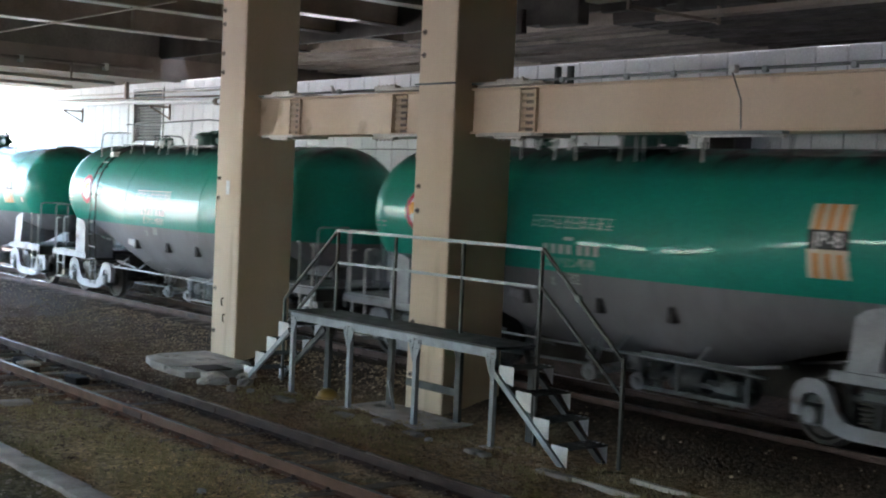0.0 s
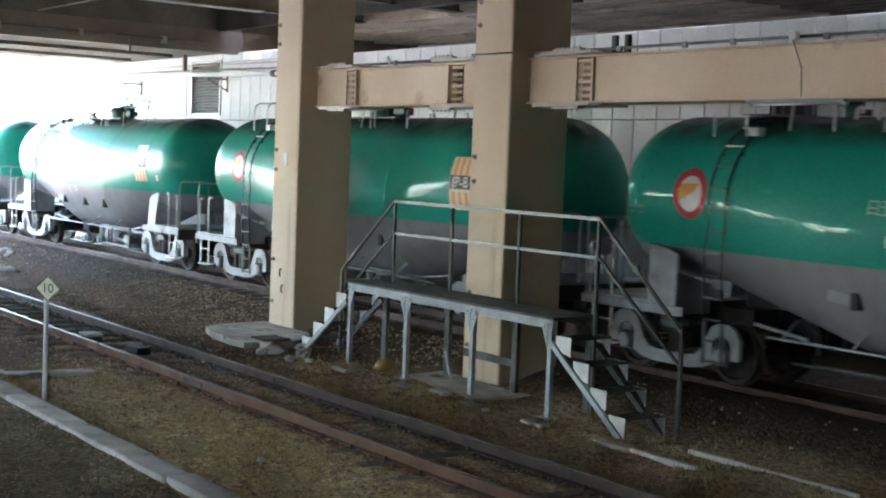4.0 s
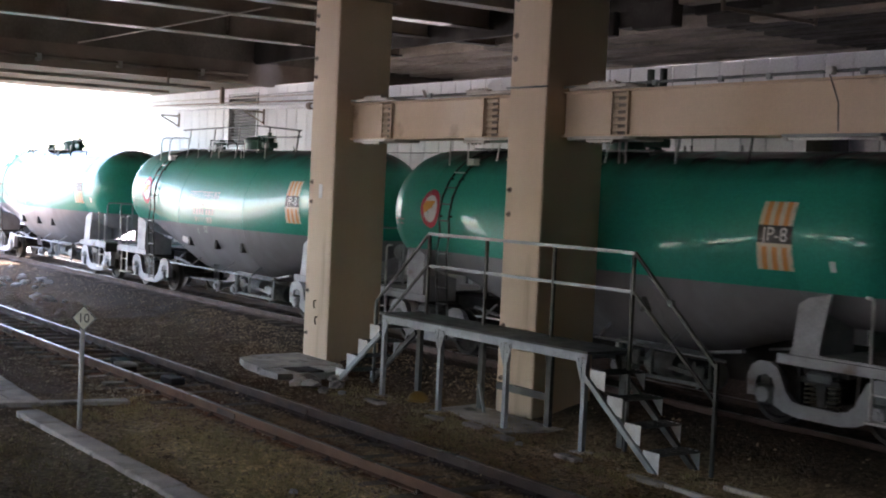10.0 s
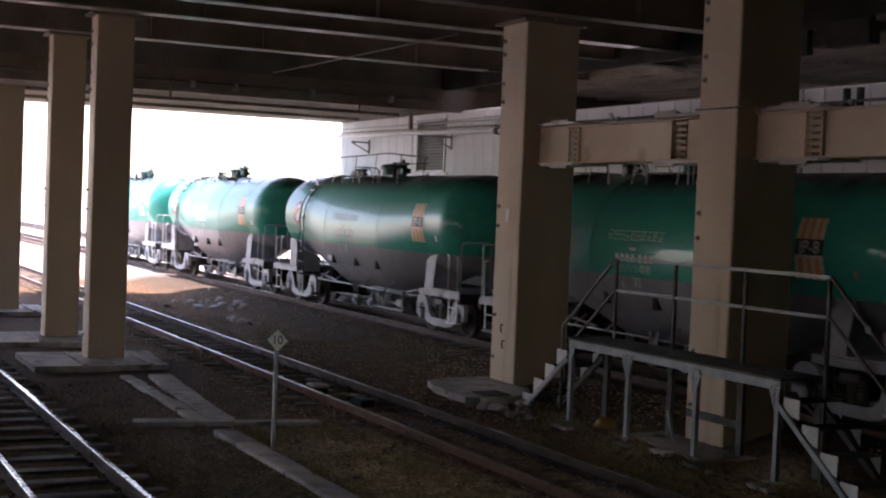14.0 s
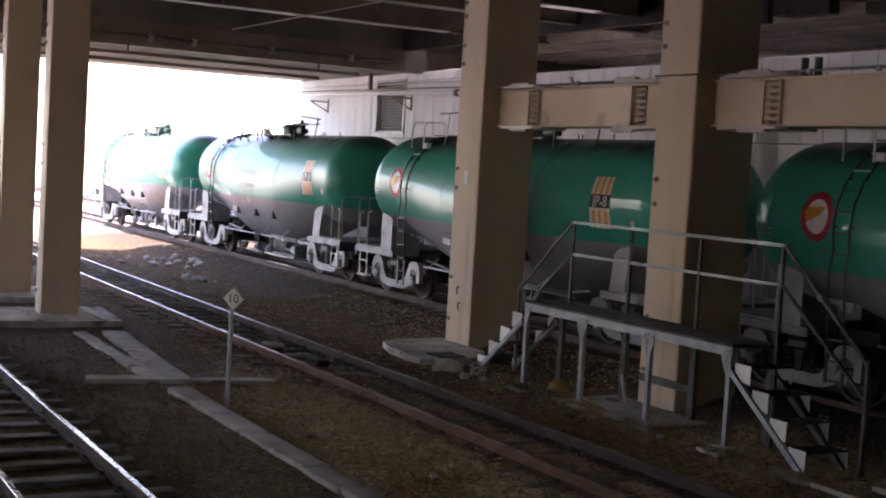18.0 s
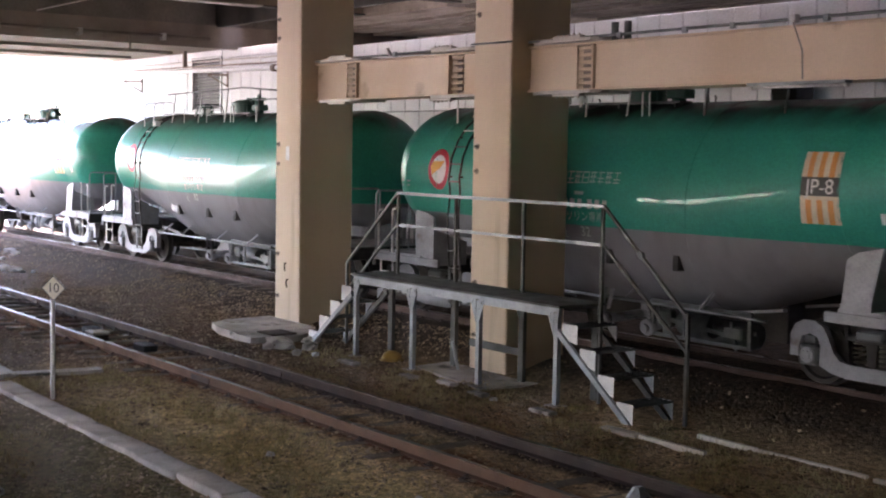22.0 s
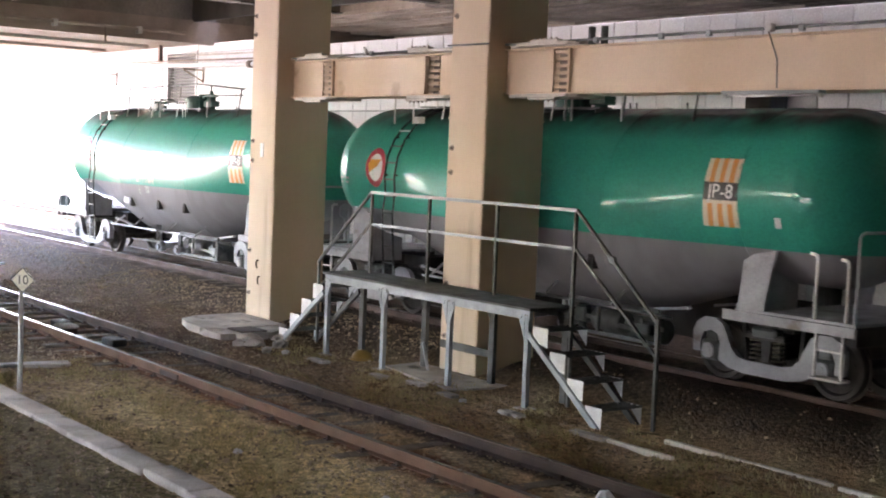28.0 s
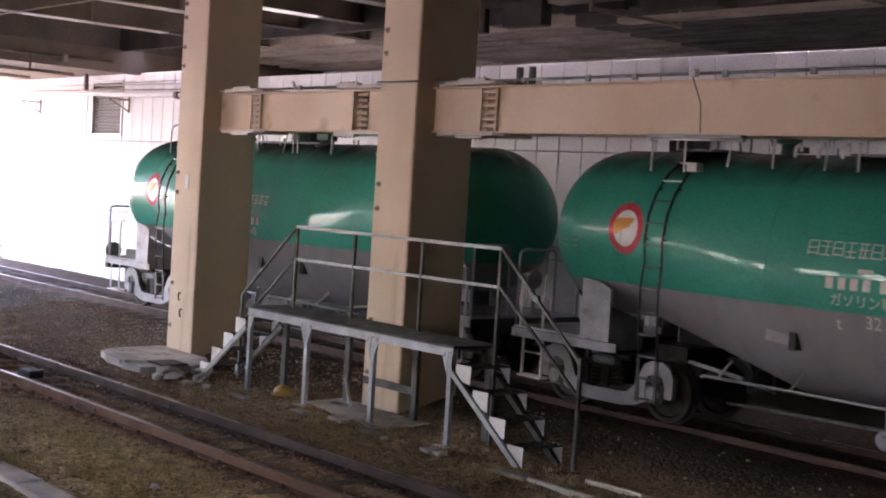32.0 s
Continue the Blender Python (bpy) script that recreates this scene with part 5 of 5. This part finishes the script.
            part("corner_rail", tube([(FR + s * 6.27, q * 1.18, 1.0), (FR + s * 6.27, q * 1.18, 2.22), (FR + s * 6.27, q * 1.15, 2.27), (FR + s * 6.27, q * 1.08, 2.29), (FR + s * 6.27, q * 0.5, 2.29),
                                      (FR + s * 6.27, q * 0.44, 2.26), (FR + s * 6.27, q * 0.42, 2.2), (FR + s * 6.27, q * 0.42, 1.16)], 0.02), WAGON_GREY, w, "tall looped end rail")
            xa, xb = FR + s * 5.7, FR + s * 6.1
            part("step", merge(B(min(xa, xb) - 0.04, max(xa, xb) + 0.04, q * 1.13 - 0.1, q * 1.13 + 0.1, 0.41, 0.44, bev=0.004), *[Bar((x, q * 1.17, 0.43), (x, q * 1.17, 1.0), 0.03, 0.03) for x in (xa, xb)],
                               Bar((xa, q * 1.17, 0.78), (xb, q * 1.17, 0.78), 0.03, 0.025)), WHITE, w, "pale hanging foot step")
            part("belly_sill", Bar((c - s * 1.45, q * 0.8, 1.0), (c - s * 2.3, q * 0.72, 0.88), 0.07, 0.04), WAGON_GREY, w, "pale sill under the cone of the tank")
        part("hand_brake", merge(Rod((FR + s * 6.22, 0.2, 1.16), (FR + s * 6.22, 0.2, 1.75), 0.03, 8), Rod((FR + s * 6.2, 0.2, 1.75), (FR + s * 6.24, 0.2, 1.75), 0.16, 16)), WAGON_GREY, w, "hand brake wheel on its column")
        part("coupler", merge(B(*span(6.34, 6.6), -0.1, 0.1, 0.78, 0.98, bev=0.02), B(*span(6.6, 6.78), -0.17, 0.17, 0.72, 1.03, bev=0.04)),
             WAGON_DARK, w, "dark knuckle coupler")
        part("brake_hose", tube([(FR + s * a, y, z) for a, y, z in ((6.34, 0.45, 0.85), (6.5, 0.45, 0.6), (6.68, 0.42, 0.55), (6.76, 0.4, 0.7))], 0.025), BLACK, w)
        make_bogie(w, c)
    # ladder on both sides, bent to the shell, with a straight foot
    for y in (-1, 1):
        zs = (3.84, 3.78, 3.68, 3.5, 3.25, 2.95, 2.6, 2.3)
        for x in (-3.52, -3.2):
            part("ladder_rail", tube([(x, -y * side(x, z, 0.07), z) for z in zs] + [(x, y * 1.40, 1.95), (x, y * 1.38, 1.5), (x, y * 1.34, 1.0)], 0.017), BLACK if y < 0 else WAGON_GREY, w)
            part("ladder_foot", Bar((x, y * 1.335, 1.0), (x, y * 1.33, 0.42), 0.05, 0.022), GALV_DARK, w)
            for z in (3.3, 2.62):
                part("standoff", Bar((x, -y * side(x, z, 0.06), z), (x, -y * side(x, z, 0.0), z), 0.02, 0.03), BLACK, w)
        for z in (3.68, 3.42, 3.14, 2.84, 2.54, 2.24):
            v = -y * side(-3.36, z, 0.07)
            part("rung", B(-3.52, -3.2, v - 0.02, v + 0.02, z - 0.012, z + 0.012), WHITE if z > 3.3 else GALV_DARK, w)
        for z, v in ((1.94, 1.40), (1.64, 1.385), (1.34, 1.365), (1.04, 1.345), (0.74, 1.335), (0.46, 1.33)):
            part("rung", B(-3.52, -3.2, y * v - 0.02, y * v + 0.02, z - 0.012, z + 0.012), GALV_DARK, w)
    # crown: walkway, hoops, hatch, valves
    for y in (-0.42, 0.42):
        part("walkway", B(-1.0, 1.1, y - 0.13, y + 0.13, TOP - 0.03, TOP + 0.0), GALV_DARK, w, "grey grated walkway")
    part("landing", B(-3.8, -3.05, -0.45, 0.45, TOP + 0.0, TOP + 0.025), GALV_DARK, w, "small landing at the ladder head")
    for x in (-0.9, -0.2, 0.4, 1.0):
        part("walkway_bracket", B(x - 0.02, x + 0.02, -0.56, 0.56, TOP - 0.09, TOP - 0.031), GALV_DARK, w)
    # posts and hoops: white on the near side, dark grey on the far side
    for y in (-0.72, 0.72):
        for x in (-2.02, -0.77, 0.49, 0.64, 1.75):
            part("guard_post", tube([(x, y, 3.6), (x, y, TOP + 0.1), (x, y * 0.98, TOP + 0.13)], 0.015), WHITE if y < 0 else GALV_DARK, w, "guard post on the crown, white on the near side")
    for y in (-1, 1):
        for x in (-3.84, -3.26):
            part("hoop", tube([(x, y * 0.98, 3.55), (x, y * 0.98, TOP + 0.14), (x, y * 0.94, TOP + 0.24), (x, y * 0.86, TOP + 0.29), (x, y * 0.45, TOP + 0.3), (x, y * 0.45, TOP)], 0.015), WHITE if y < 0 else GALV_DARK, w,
                 "hooped grab rail, white on the near side")
    rail = [(-3.2, -0.62, TOP + 0.5), (0.0, -0.62, TOP + 0.55), (0.95, -0.62, TOP + 0.57), (3.2, -0.55, TOP + 0.42)]
    part("crown_rail", tube(rail, 0.017), GALV_DARK, w, "thin grey rail along the crown")
    part("crown_rail", tube([(1.5, -0.6, TOP + 0.28), (3.2, -0.55, TOP + 0.28)], 0.014), GALV_DARK, w)
    for x, h in ((-2.75, 0.51), (-1.25, 0.53), (0.15, 0.55), (1.75, 0.52), (3.2, 0.42)):
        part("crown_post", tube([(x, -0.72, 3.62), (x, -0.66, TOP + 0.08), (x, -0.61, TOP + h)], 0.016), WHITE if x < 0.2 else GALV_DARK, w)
    for x in (-1.85, -1.5, -1.15):
        part("lever", tube([(x, -0.5, TOP - 0.06), (x + 0.02, -0.5, TOP + 0.08), (x + 0.08, -0.5, TOP + 0.12), (x + 0.1, -0.5, TOP + 0.02)], 0.024), WHITE, w, "white valve lever on the crown")
    part("hatch", spun([(0.30, 0), (0.30, 0.2), (0.34, 0.2), (0.34, 0.24)], 20), HATCHM, w, "dark green filling hatch", m=pose(-0.12, 0, TOP - 0.03, 90))
    part("hatch_lid", merge(spun([(0.34, 0), (0.34, 0.04), (0.22, 0.1), (0.05, 0.12)], 20), B(-0.4, 0.4, 0.04, 0.1, -0.04, 0.04)), HATCHM, w, m=pose(-0.12, 0, TOP + 0.215, 90))
    part("valve", merge(Rod((0.55, 0, TOP - 0.05), (0.55, 0, TOP + 0.3), 0.11, 12), Rod((0.55, 0, TOP + 0.3), (0.55, 0, TOP + 0.36), 0.17, 12), Rod((0.55, 0, TOP + 0.36), (0.55, 0, TOP + 0.44), 0.05, 8),
                        B(0.38, 0.78, -0.12, 0.12, TOP + 0.06, TOP + 0.2, bev=0.02)), HATCHM, w, "green safety valve")
    part("valve", merge(Rod((-2.3, 0, TOP - 0.05), (-2.3, 0, TOP + 0.14), 0.1, 12), Rod((-2.3, 0, TOP + 0.14), (-2.3, 0, TOP + 0.2), 0.17, 12), B(-2.2, -2.02, -0.06, 0.06, TOP + 0.02, TOP + 0.1)), HATCHM, w)
    part("hatch_handle", tube([(0.26, -0.16, TOP), (0.26, -0.16, TOP + 0.34), (0.26, 0.26, TOP + 0.34)], 0.025), HATCHM, w)
    part("lamp_box", B(-3.16, -2.98, -1.06, -0.92, 3.56, 3.68, bev=0.01), WHITE, w, "small white bracket box")
    # markings on the side
    lx = 4.28
    hw = 0.29
    for k in range(7):
        x0 = lx - hw + k * (2 * hw / 7)
        for z0, z1 in ((2.82, 3.14), (2.22, 2.53)):
            part("stripe", rect(x0, x0 + 2 * hw / 7, z0, z1, 0.005, 1, 6), ORANGE if k % 2 else CREAM_STRIPE, w)
    part("black_band", rect(lx - hw, lx + hw, 2.58, 2.82, 0.005, 2, 4), BLACK, w, "black band of the marking")
    part("white_line", rect(lx - hw, lx + hw, 2.53, 2.58, 0.005, 2, 1), CREAM_STRIPE, w)
    part("fuel_code", wrapped(words("JP-8", 0.27), lx, 2.69, 0.009), WHITE, w, "white fuel code letters")
    part("emblem_ring", disc(-3.95, 2.74, 0.32, 0.36, 0.006, inner=0.70), RED, w, "round red and white emblem")
    part("emblem_ground", disc(-3.95, 2.74, 0.224, 0.252, 0.005), WHITE, w)
    bird = Prism(((-0.24, 0.03), (-0.17, 0.12), (0.16, 0.13), (0.06, 0.0), (-0.06, -0.05), (-0.2, -0.12)), "y", 0, 0.0005)
    part("emblem_shape", wrapped(bird, -3.95, 2.76, 0.009), AMBER, w, "amber shape on the emblem")
    rng = random.Random(17)
    for i in range(10):
        x0 = -0.95 + i * 0.17
        top, foot, wd = 2.785, 2.615, 0.135
        bars = [rect(x0, x0 + wd, z - 0.008, z + 0.008, 0.005, 1, 1) for z in (top, (top + foot) / 2 + rng.uniform(-0.025, 0.025), foot + rng.uniform(0.0, 0.03))]
        bars += [rect(x0 + u - 0.009, x0 + u + 0.009, foot, top, 0.005, 1, 2) for u in ((0.0, wd) if i in (0, 2, 5) else (wd * rng.uniform(0.35, 0.65),) if i % 2 else (0.03, wd * 0.62))]
        part("lettering", merge(*bars), MARK, w, "white lettering")
    for i in range(7):
        x0 = -0.66 + i * 0.165 + (0.06 if i > 3 else 0)
        part("lettering", rect(x0, x0 + 0.1, 2.235, 2.375, 0.005, 1, 2), MARK, w, "white number marking")
    part("lettering", rect(-0.24, -0.04, 2.44, 2.49, 0.005, 2, 1), MARK, w)
    part("cargo_note", wrapped(words("ガソリン専用", 0.17), -0.09, 2.10, 0.006), MARK, w, "white cargo note")
    part("load_mark", wrapped(words("t", 0.23), -0.48, 1.83, 0.006), MARK, w, "white load letter")
    part("load_mark", wrapped(words("32", 0.22), -0.02, 1.87, 0.006), MARK, w, "white load figures")
    for z0, wd in ((2.50, 0.16), (2.42, 0.12)):
        part("lettering", rect(-5.2, -5.2 + wd, z0, z0 + 0.03, 0.006, 1, 1), CARD, w, "small faded inspection marks")
        part("lettering", rect(-4.95, -4.95 + wd * 0.7, z0, z0 + 0.03, 0.006, 1, 1), CARD, w)
    part("label_plate", rect(5.17, 5.27, 2.26, 2.40, 0.008, 1, 2), WHITE, w, "small white plate")
    for x, plate in ((-1.15, True), (0.42, False), (1.8, False)):
        y = side(x, 1.52)
        if plate:
            part("card_holder", Bar((x - 0.40, side(x - 0.4, 1.57) - 0.02, 1.585), (x - 0.06, y - 0.02, 1.555), 0.02, 0.17), CARD, w, "sheet metal card holder")
        part("holder_bracket", B(x - 0.055, x + 0.06, y - 0.07, y + 0.12, 1.42, 1.64, bev=0.01), WAGON_DARK, w)
    # gear under the belly
    part("side_pipe", tube([(-2.7, -1.0, 0.86), (-2.55, -1.16, 0.90), (1.0, -1.16, 0.90), (3.1, -1.16, 0.88), (3.25, -1.0, 0.84)], 0.02), GALV, w, "long brake pipe")
    for x in (-2.3, -1.2, 0.7, 2.2):
        part("pipe_hanger", Bar((x, -1.18, 0.9), (x, -0.9, 1.12), 0.03, 0.03), WAGON_GREY, w)
    part("brake_cylinder", merge(Rod((1.5, -0.75, 0.62), (2.1, -0.75, 0.62), 0.17, 16), Rod((2.1, -0.75, 0.62), (2.9, -0.75, 0.62), 0.04, 8)), GALV_DARK, w, "grey brake cylinder")
    part("air_reservoir", merge(Rod((1.3, -0.3, 0.5), (2.5, -0.3, 0.5), 0.19, 16)), GALV_DARK, w)
    part("gear_frame", merge(Bar((1.05, -0.97, 0.92), (2.98, -0.97, 0.90), 0.05, 0.05), Bar((1.1, -0.97, 0.43), (2.98, -0.97, 0.43), 0.05, 0.05),
                             *[Bar((x, -0.97, 0.42), (x, -0.97, 0.92), 0.05, 0.05) for x in (1.1, 1.72, 2.95)]), GALV_DARK, w, "grey frame of the brake rigging")
    part("brake_lever", merge(Bar((0.9, -0.9, 0.7), (2.6, -0.9, 0.55), 0.03, 0.06), Bar((2.55, -0.9, 0.75), (2.65, -0.9, 0.35), 0.03, 0.05), Rod((-2.6, -0.55, 0.5), (1.5, -0.6, 0.58), 0.022, 8)), GALV_DARK, w,
         "dark brake lever and pull rod")
    part("control_valve", merge(B(1.15, 1.4, -0.94, -0.78, 0.55, 0.8, bev=0.03), Rod((1.27, -0.86, 0.42), (1.27, -0.86, 0.56), 0.06, 10)), GALV_DARK, w)
    part("dirt_collector", B(2.4, 2.75, -0.92, -0.74, 0.5, 0.7, bev=0.03), GALV_DARK, w)
    for x in (0.2, 0.36):
        part("lever", Bar((x + 0.12, -1.22, 1.04), (x - 0.08, -1.12, 0.72), 0.055, 0.03), WAGON_GREY, w, "slanted pale stay of the outlet pipe")
    for x in (0.05, 1.02):
        part("outlet_valve", merge(Rod((x, -0.2, 0.56), (x, -0.92, 0.52), 0.07, 12), Rod((x, -0.92, 0.52), (x, -1.04, 0.50), 0.125, 14), Rod((x, -1.04, 0.50), (x, -1.1, 0.49), 0.07, 10),
                                   Rod((x, -0.98, 0.6), (x, -1.0, 0.86), 0.03, 8)), WAGON_GREY, w, "pale capped outlet valve")
    part("outlet_valve", merge(Rod((0.05, 0, 0.8), (0.05, 0, 0.5), 0.14, 14), Rod((0.05, -0.2, 0.56), (0.05, 0.9, 0.52), 0.07, 12)), WAGON_GREY, w)
    return w


TRAIN_LEN = 10
wagon_a = make_wagon()
WAGONS = [wagon_a] + [copy_thing(wagon_a, pose(0, 0, 0)) for _ in range(TRAIN_LEN - 1)]
tagged(WAGONS[-1], "last green and grey tank wagon carrying a tail marker disc")
marker = part("tail_marker", merge(Rod((-6.36, -0.95, 1.26), (-6.30, -0.95, 1.26), 0.19, 18), Rod((-6.33, -0.95, 1.0), (-6.33, -0.95, 1.1), 0.025, 8)), GALV_DARK, WAGONS[-1], "round dull grey tail marker disc")
part("bracket", B(-6.42, -6.14, -1.1, -0.8, 0.92, 1.02, bev=0.01), WHITE, marker, "pale bracket box")


# ---- small growth and grit ----


def make_grit():
    rng = random.Random(21)
    verts, faces = [], []
    for _ in range(52000):
        u = rng.random()
        if u < 0.5:
            x, y = rng.uniform(-30, -5), rng.uniform(9.3, 13.9)
        elif u < 0.7:
            x, y = rng.uniform(-34, -5), rng.uniform(7.2, 9.6)
        elif u < 0.8:
            x, y = rng.uniform(-46, -28), rng.uniform(10.0, 14.0)
        else:
            x, y = rng.uniform(-24, -5), rng.uniform(3.5, 7.6)
        if (11.4 < y < 12.2 and -18 < x < -13 and rng.random() < 0.4) or (y > 11.8 and x > -17 and rng.random() < 0.97):
            continue
        r = rng.uniform(0.012, 0.026) if rng.random() < 0.8 else rng.uniform(0.026, 0.045)
        z = ground_height(x, y) + r * 0.3
        b = len(verts)
        a0 = rng.uniform(0, 6.28)
        for k in range(4):
            a = a0 + k * 1.57 + rng.uniform(-0.4, 0.4)
            verts.append((x + r * math.cos(a), y + r * math.sin(a), z - r * 0.6))
        for k in range(2):
            a = a0 + k * 3.1 + rng.uniform(-0.4, 0.4)
            verts.append((x + r * 0.5 * math.cos(a), y + r * 0.5 * math.sin(a), z + r * rng.uniform(0.0, 0.3)))
        faces += [(b, b + 1, b + 4), (b + 1, b + 2, b + 5, b + 4), (b + 2, b + 3, b + 5), (b + 3, b, b + 4, b + 5)]
    me = bpy.data.meshes.new("grit")
    me.from_pydata(verts, [], faces)
    me.materials.append(STONEM)
    tagged(new("grit", me), "loose grey brown ballast grit", "grit", kind="stuff")


def make_grass():
    rng = random.Random(33)
    verts, faces = [], []
    for _ in range(8500):
        u = rng.random()
        if u < 0.35:
            x, y = rng.uniform(-19, -4), rng.gauss(11.1, 0.5)
        elif u < 0.75:
            x, y = rng.uniform(-19, -4), rng.uniform(5.9, 7.7)
        elif u < 0.9:
            x, y = rng.uniform(-17, -4), rng.uniform(9.7, 10.9)
        else:
            x, y = rng.uniform(-20, -4), rng.uniform(4.2, 5.3)
        if noise.noise((x * 0.8, y * 1.3, 3)) < -0.05 or 8.0 < y < 9.4:
            continue
        z = ground_height(x, y)
        for _k in range(5):
            a, h, w = rng.uniform(0, 6.28), rng.uniform(0.02, 0.085), rng.uniform(0.004, 0.009)
            lean = rng.uniform(0.2, 0.9) * h
            px, py = x + rng.uniform(-0.04, 0.04), y + rng.uniform(-0.04, 0.04)
            b = len(verts)
            verts += [(px - w * math.sin(a), py + w * math.cos(a), z - 0.01), (px + w * math.sin(a), py - w * math.cos(a), z - 0.01),
                      (px + lean * math.cos(a), py + lean * math.sin(a), z + h)]
            faces.append((b, b + 1, b + 2))
    me = bpy.data.meshes.new("grass")
    me.from_pydata(verts, [], faces)
    me.materials.append(LEAF)
    tagged(new("grass", me), "short dry grass growing through the grit", "grass", kind="stuff")


make_grit()
make_grass()


def travelled(t):
    """How far the slowing train has come by then: where the striped marking of one wagon stands along the track."""
    u = (t - 16) / 16
    return (((((-0.2601 * u + 1.2941) * u - 3.4887) * u + 5.0852) * u - 6.2245) * u + 37.1438) * u + 57.25


def motions():
    base = travelled(32)
    last = -21.9                   # middle of the last wagon at the end
    times = [0.5 * i for i in range(65)]
    fine, t = [0.0], 0.0
    while t < 32:                  # wheel rows: less than a sixth of a turn apart
        speed = (travelled(t + 0.05) - travelled(t)) / 0.05
        t = min(32.0, round((t + 0.42 / speed) * 30) / 30)
        fine.append(t)
    turns = [(t, math.degrees((travelled(t) - travelled(0)) / 0.43)) for t in fine]
    for i, w in enumerate(WAGONS):
        x = last + PITCH * (TRAIN_LEN - 1 - i)
        walk(w, [(t, pose(x + travelled(t) - base, TRACK_Y, TZ)) for t in times])
        for b in w.children:
            for c in b.children:
                if c.name.startswith("wheelset"):
                    p = c.matrix_basis.translation.copy()
                    walk(c, [(t, pose(p.x, p.y, p.z, 0, a, 0)) for t, a in turns])


motions()
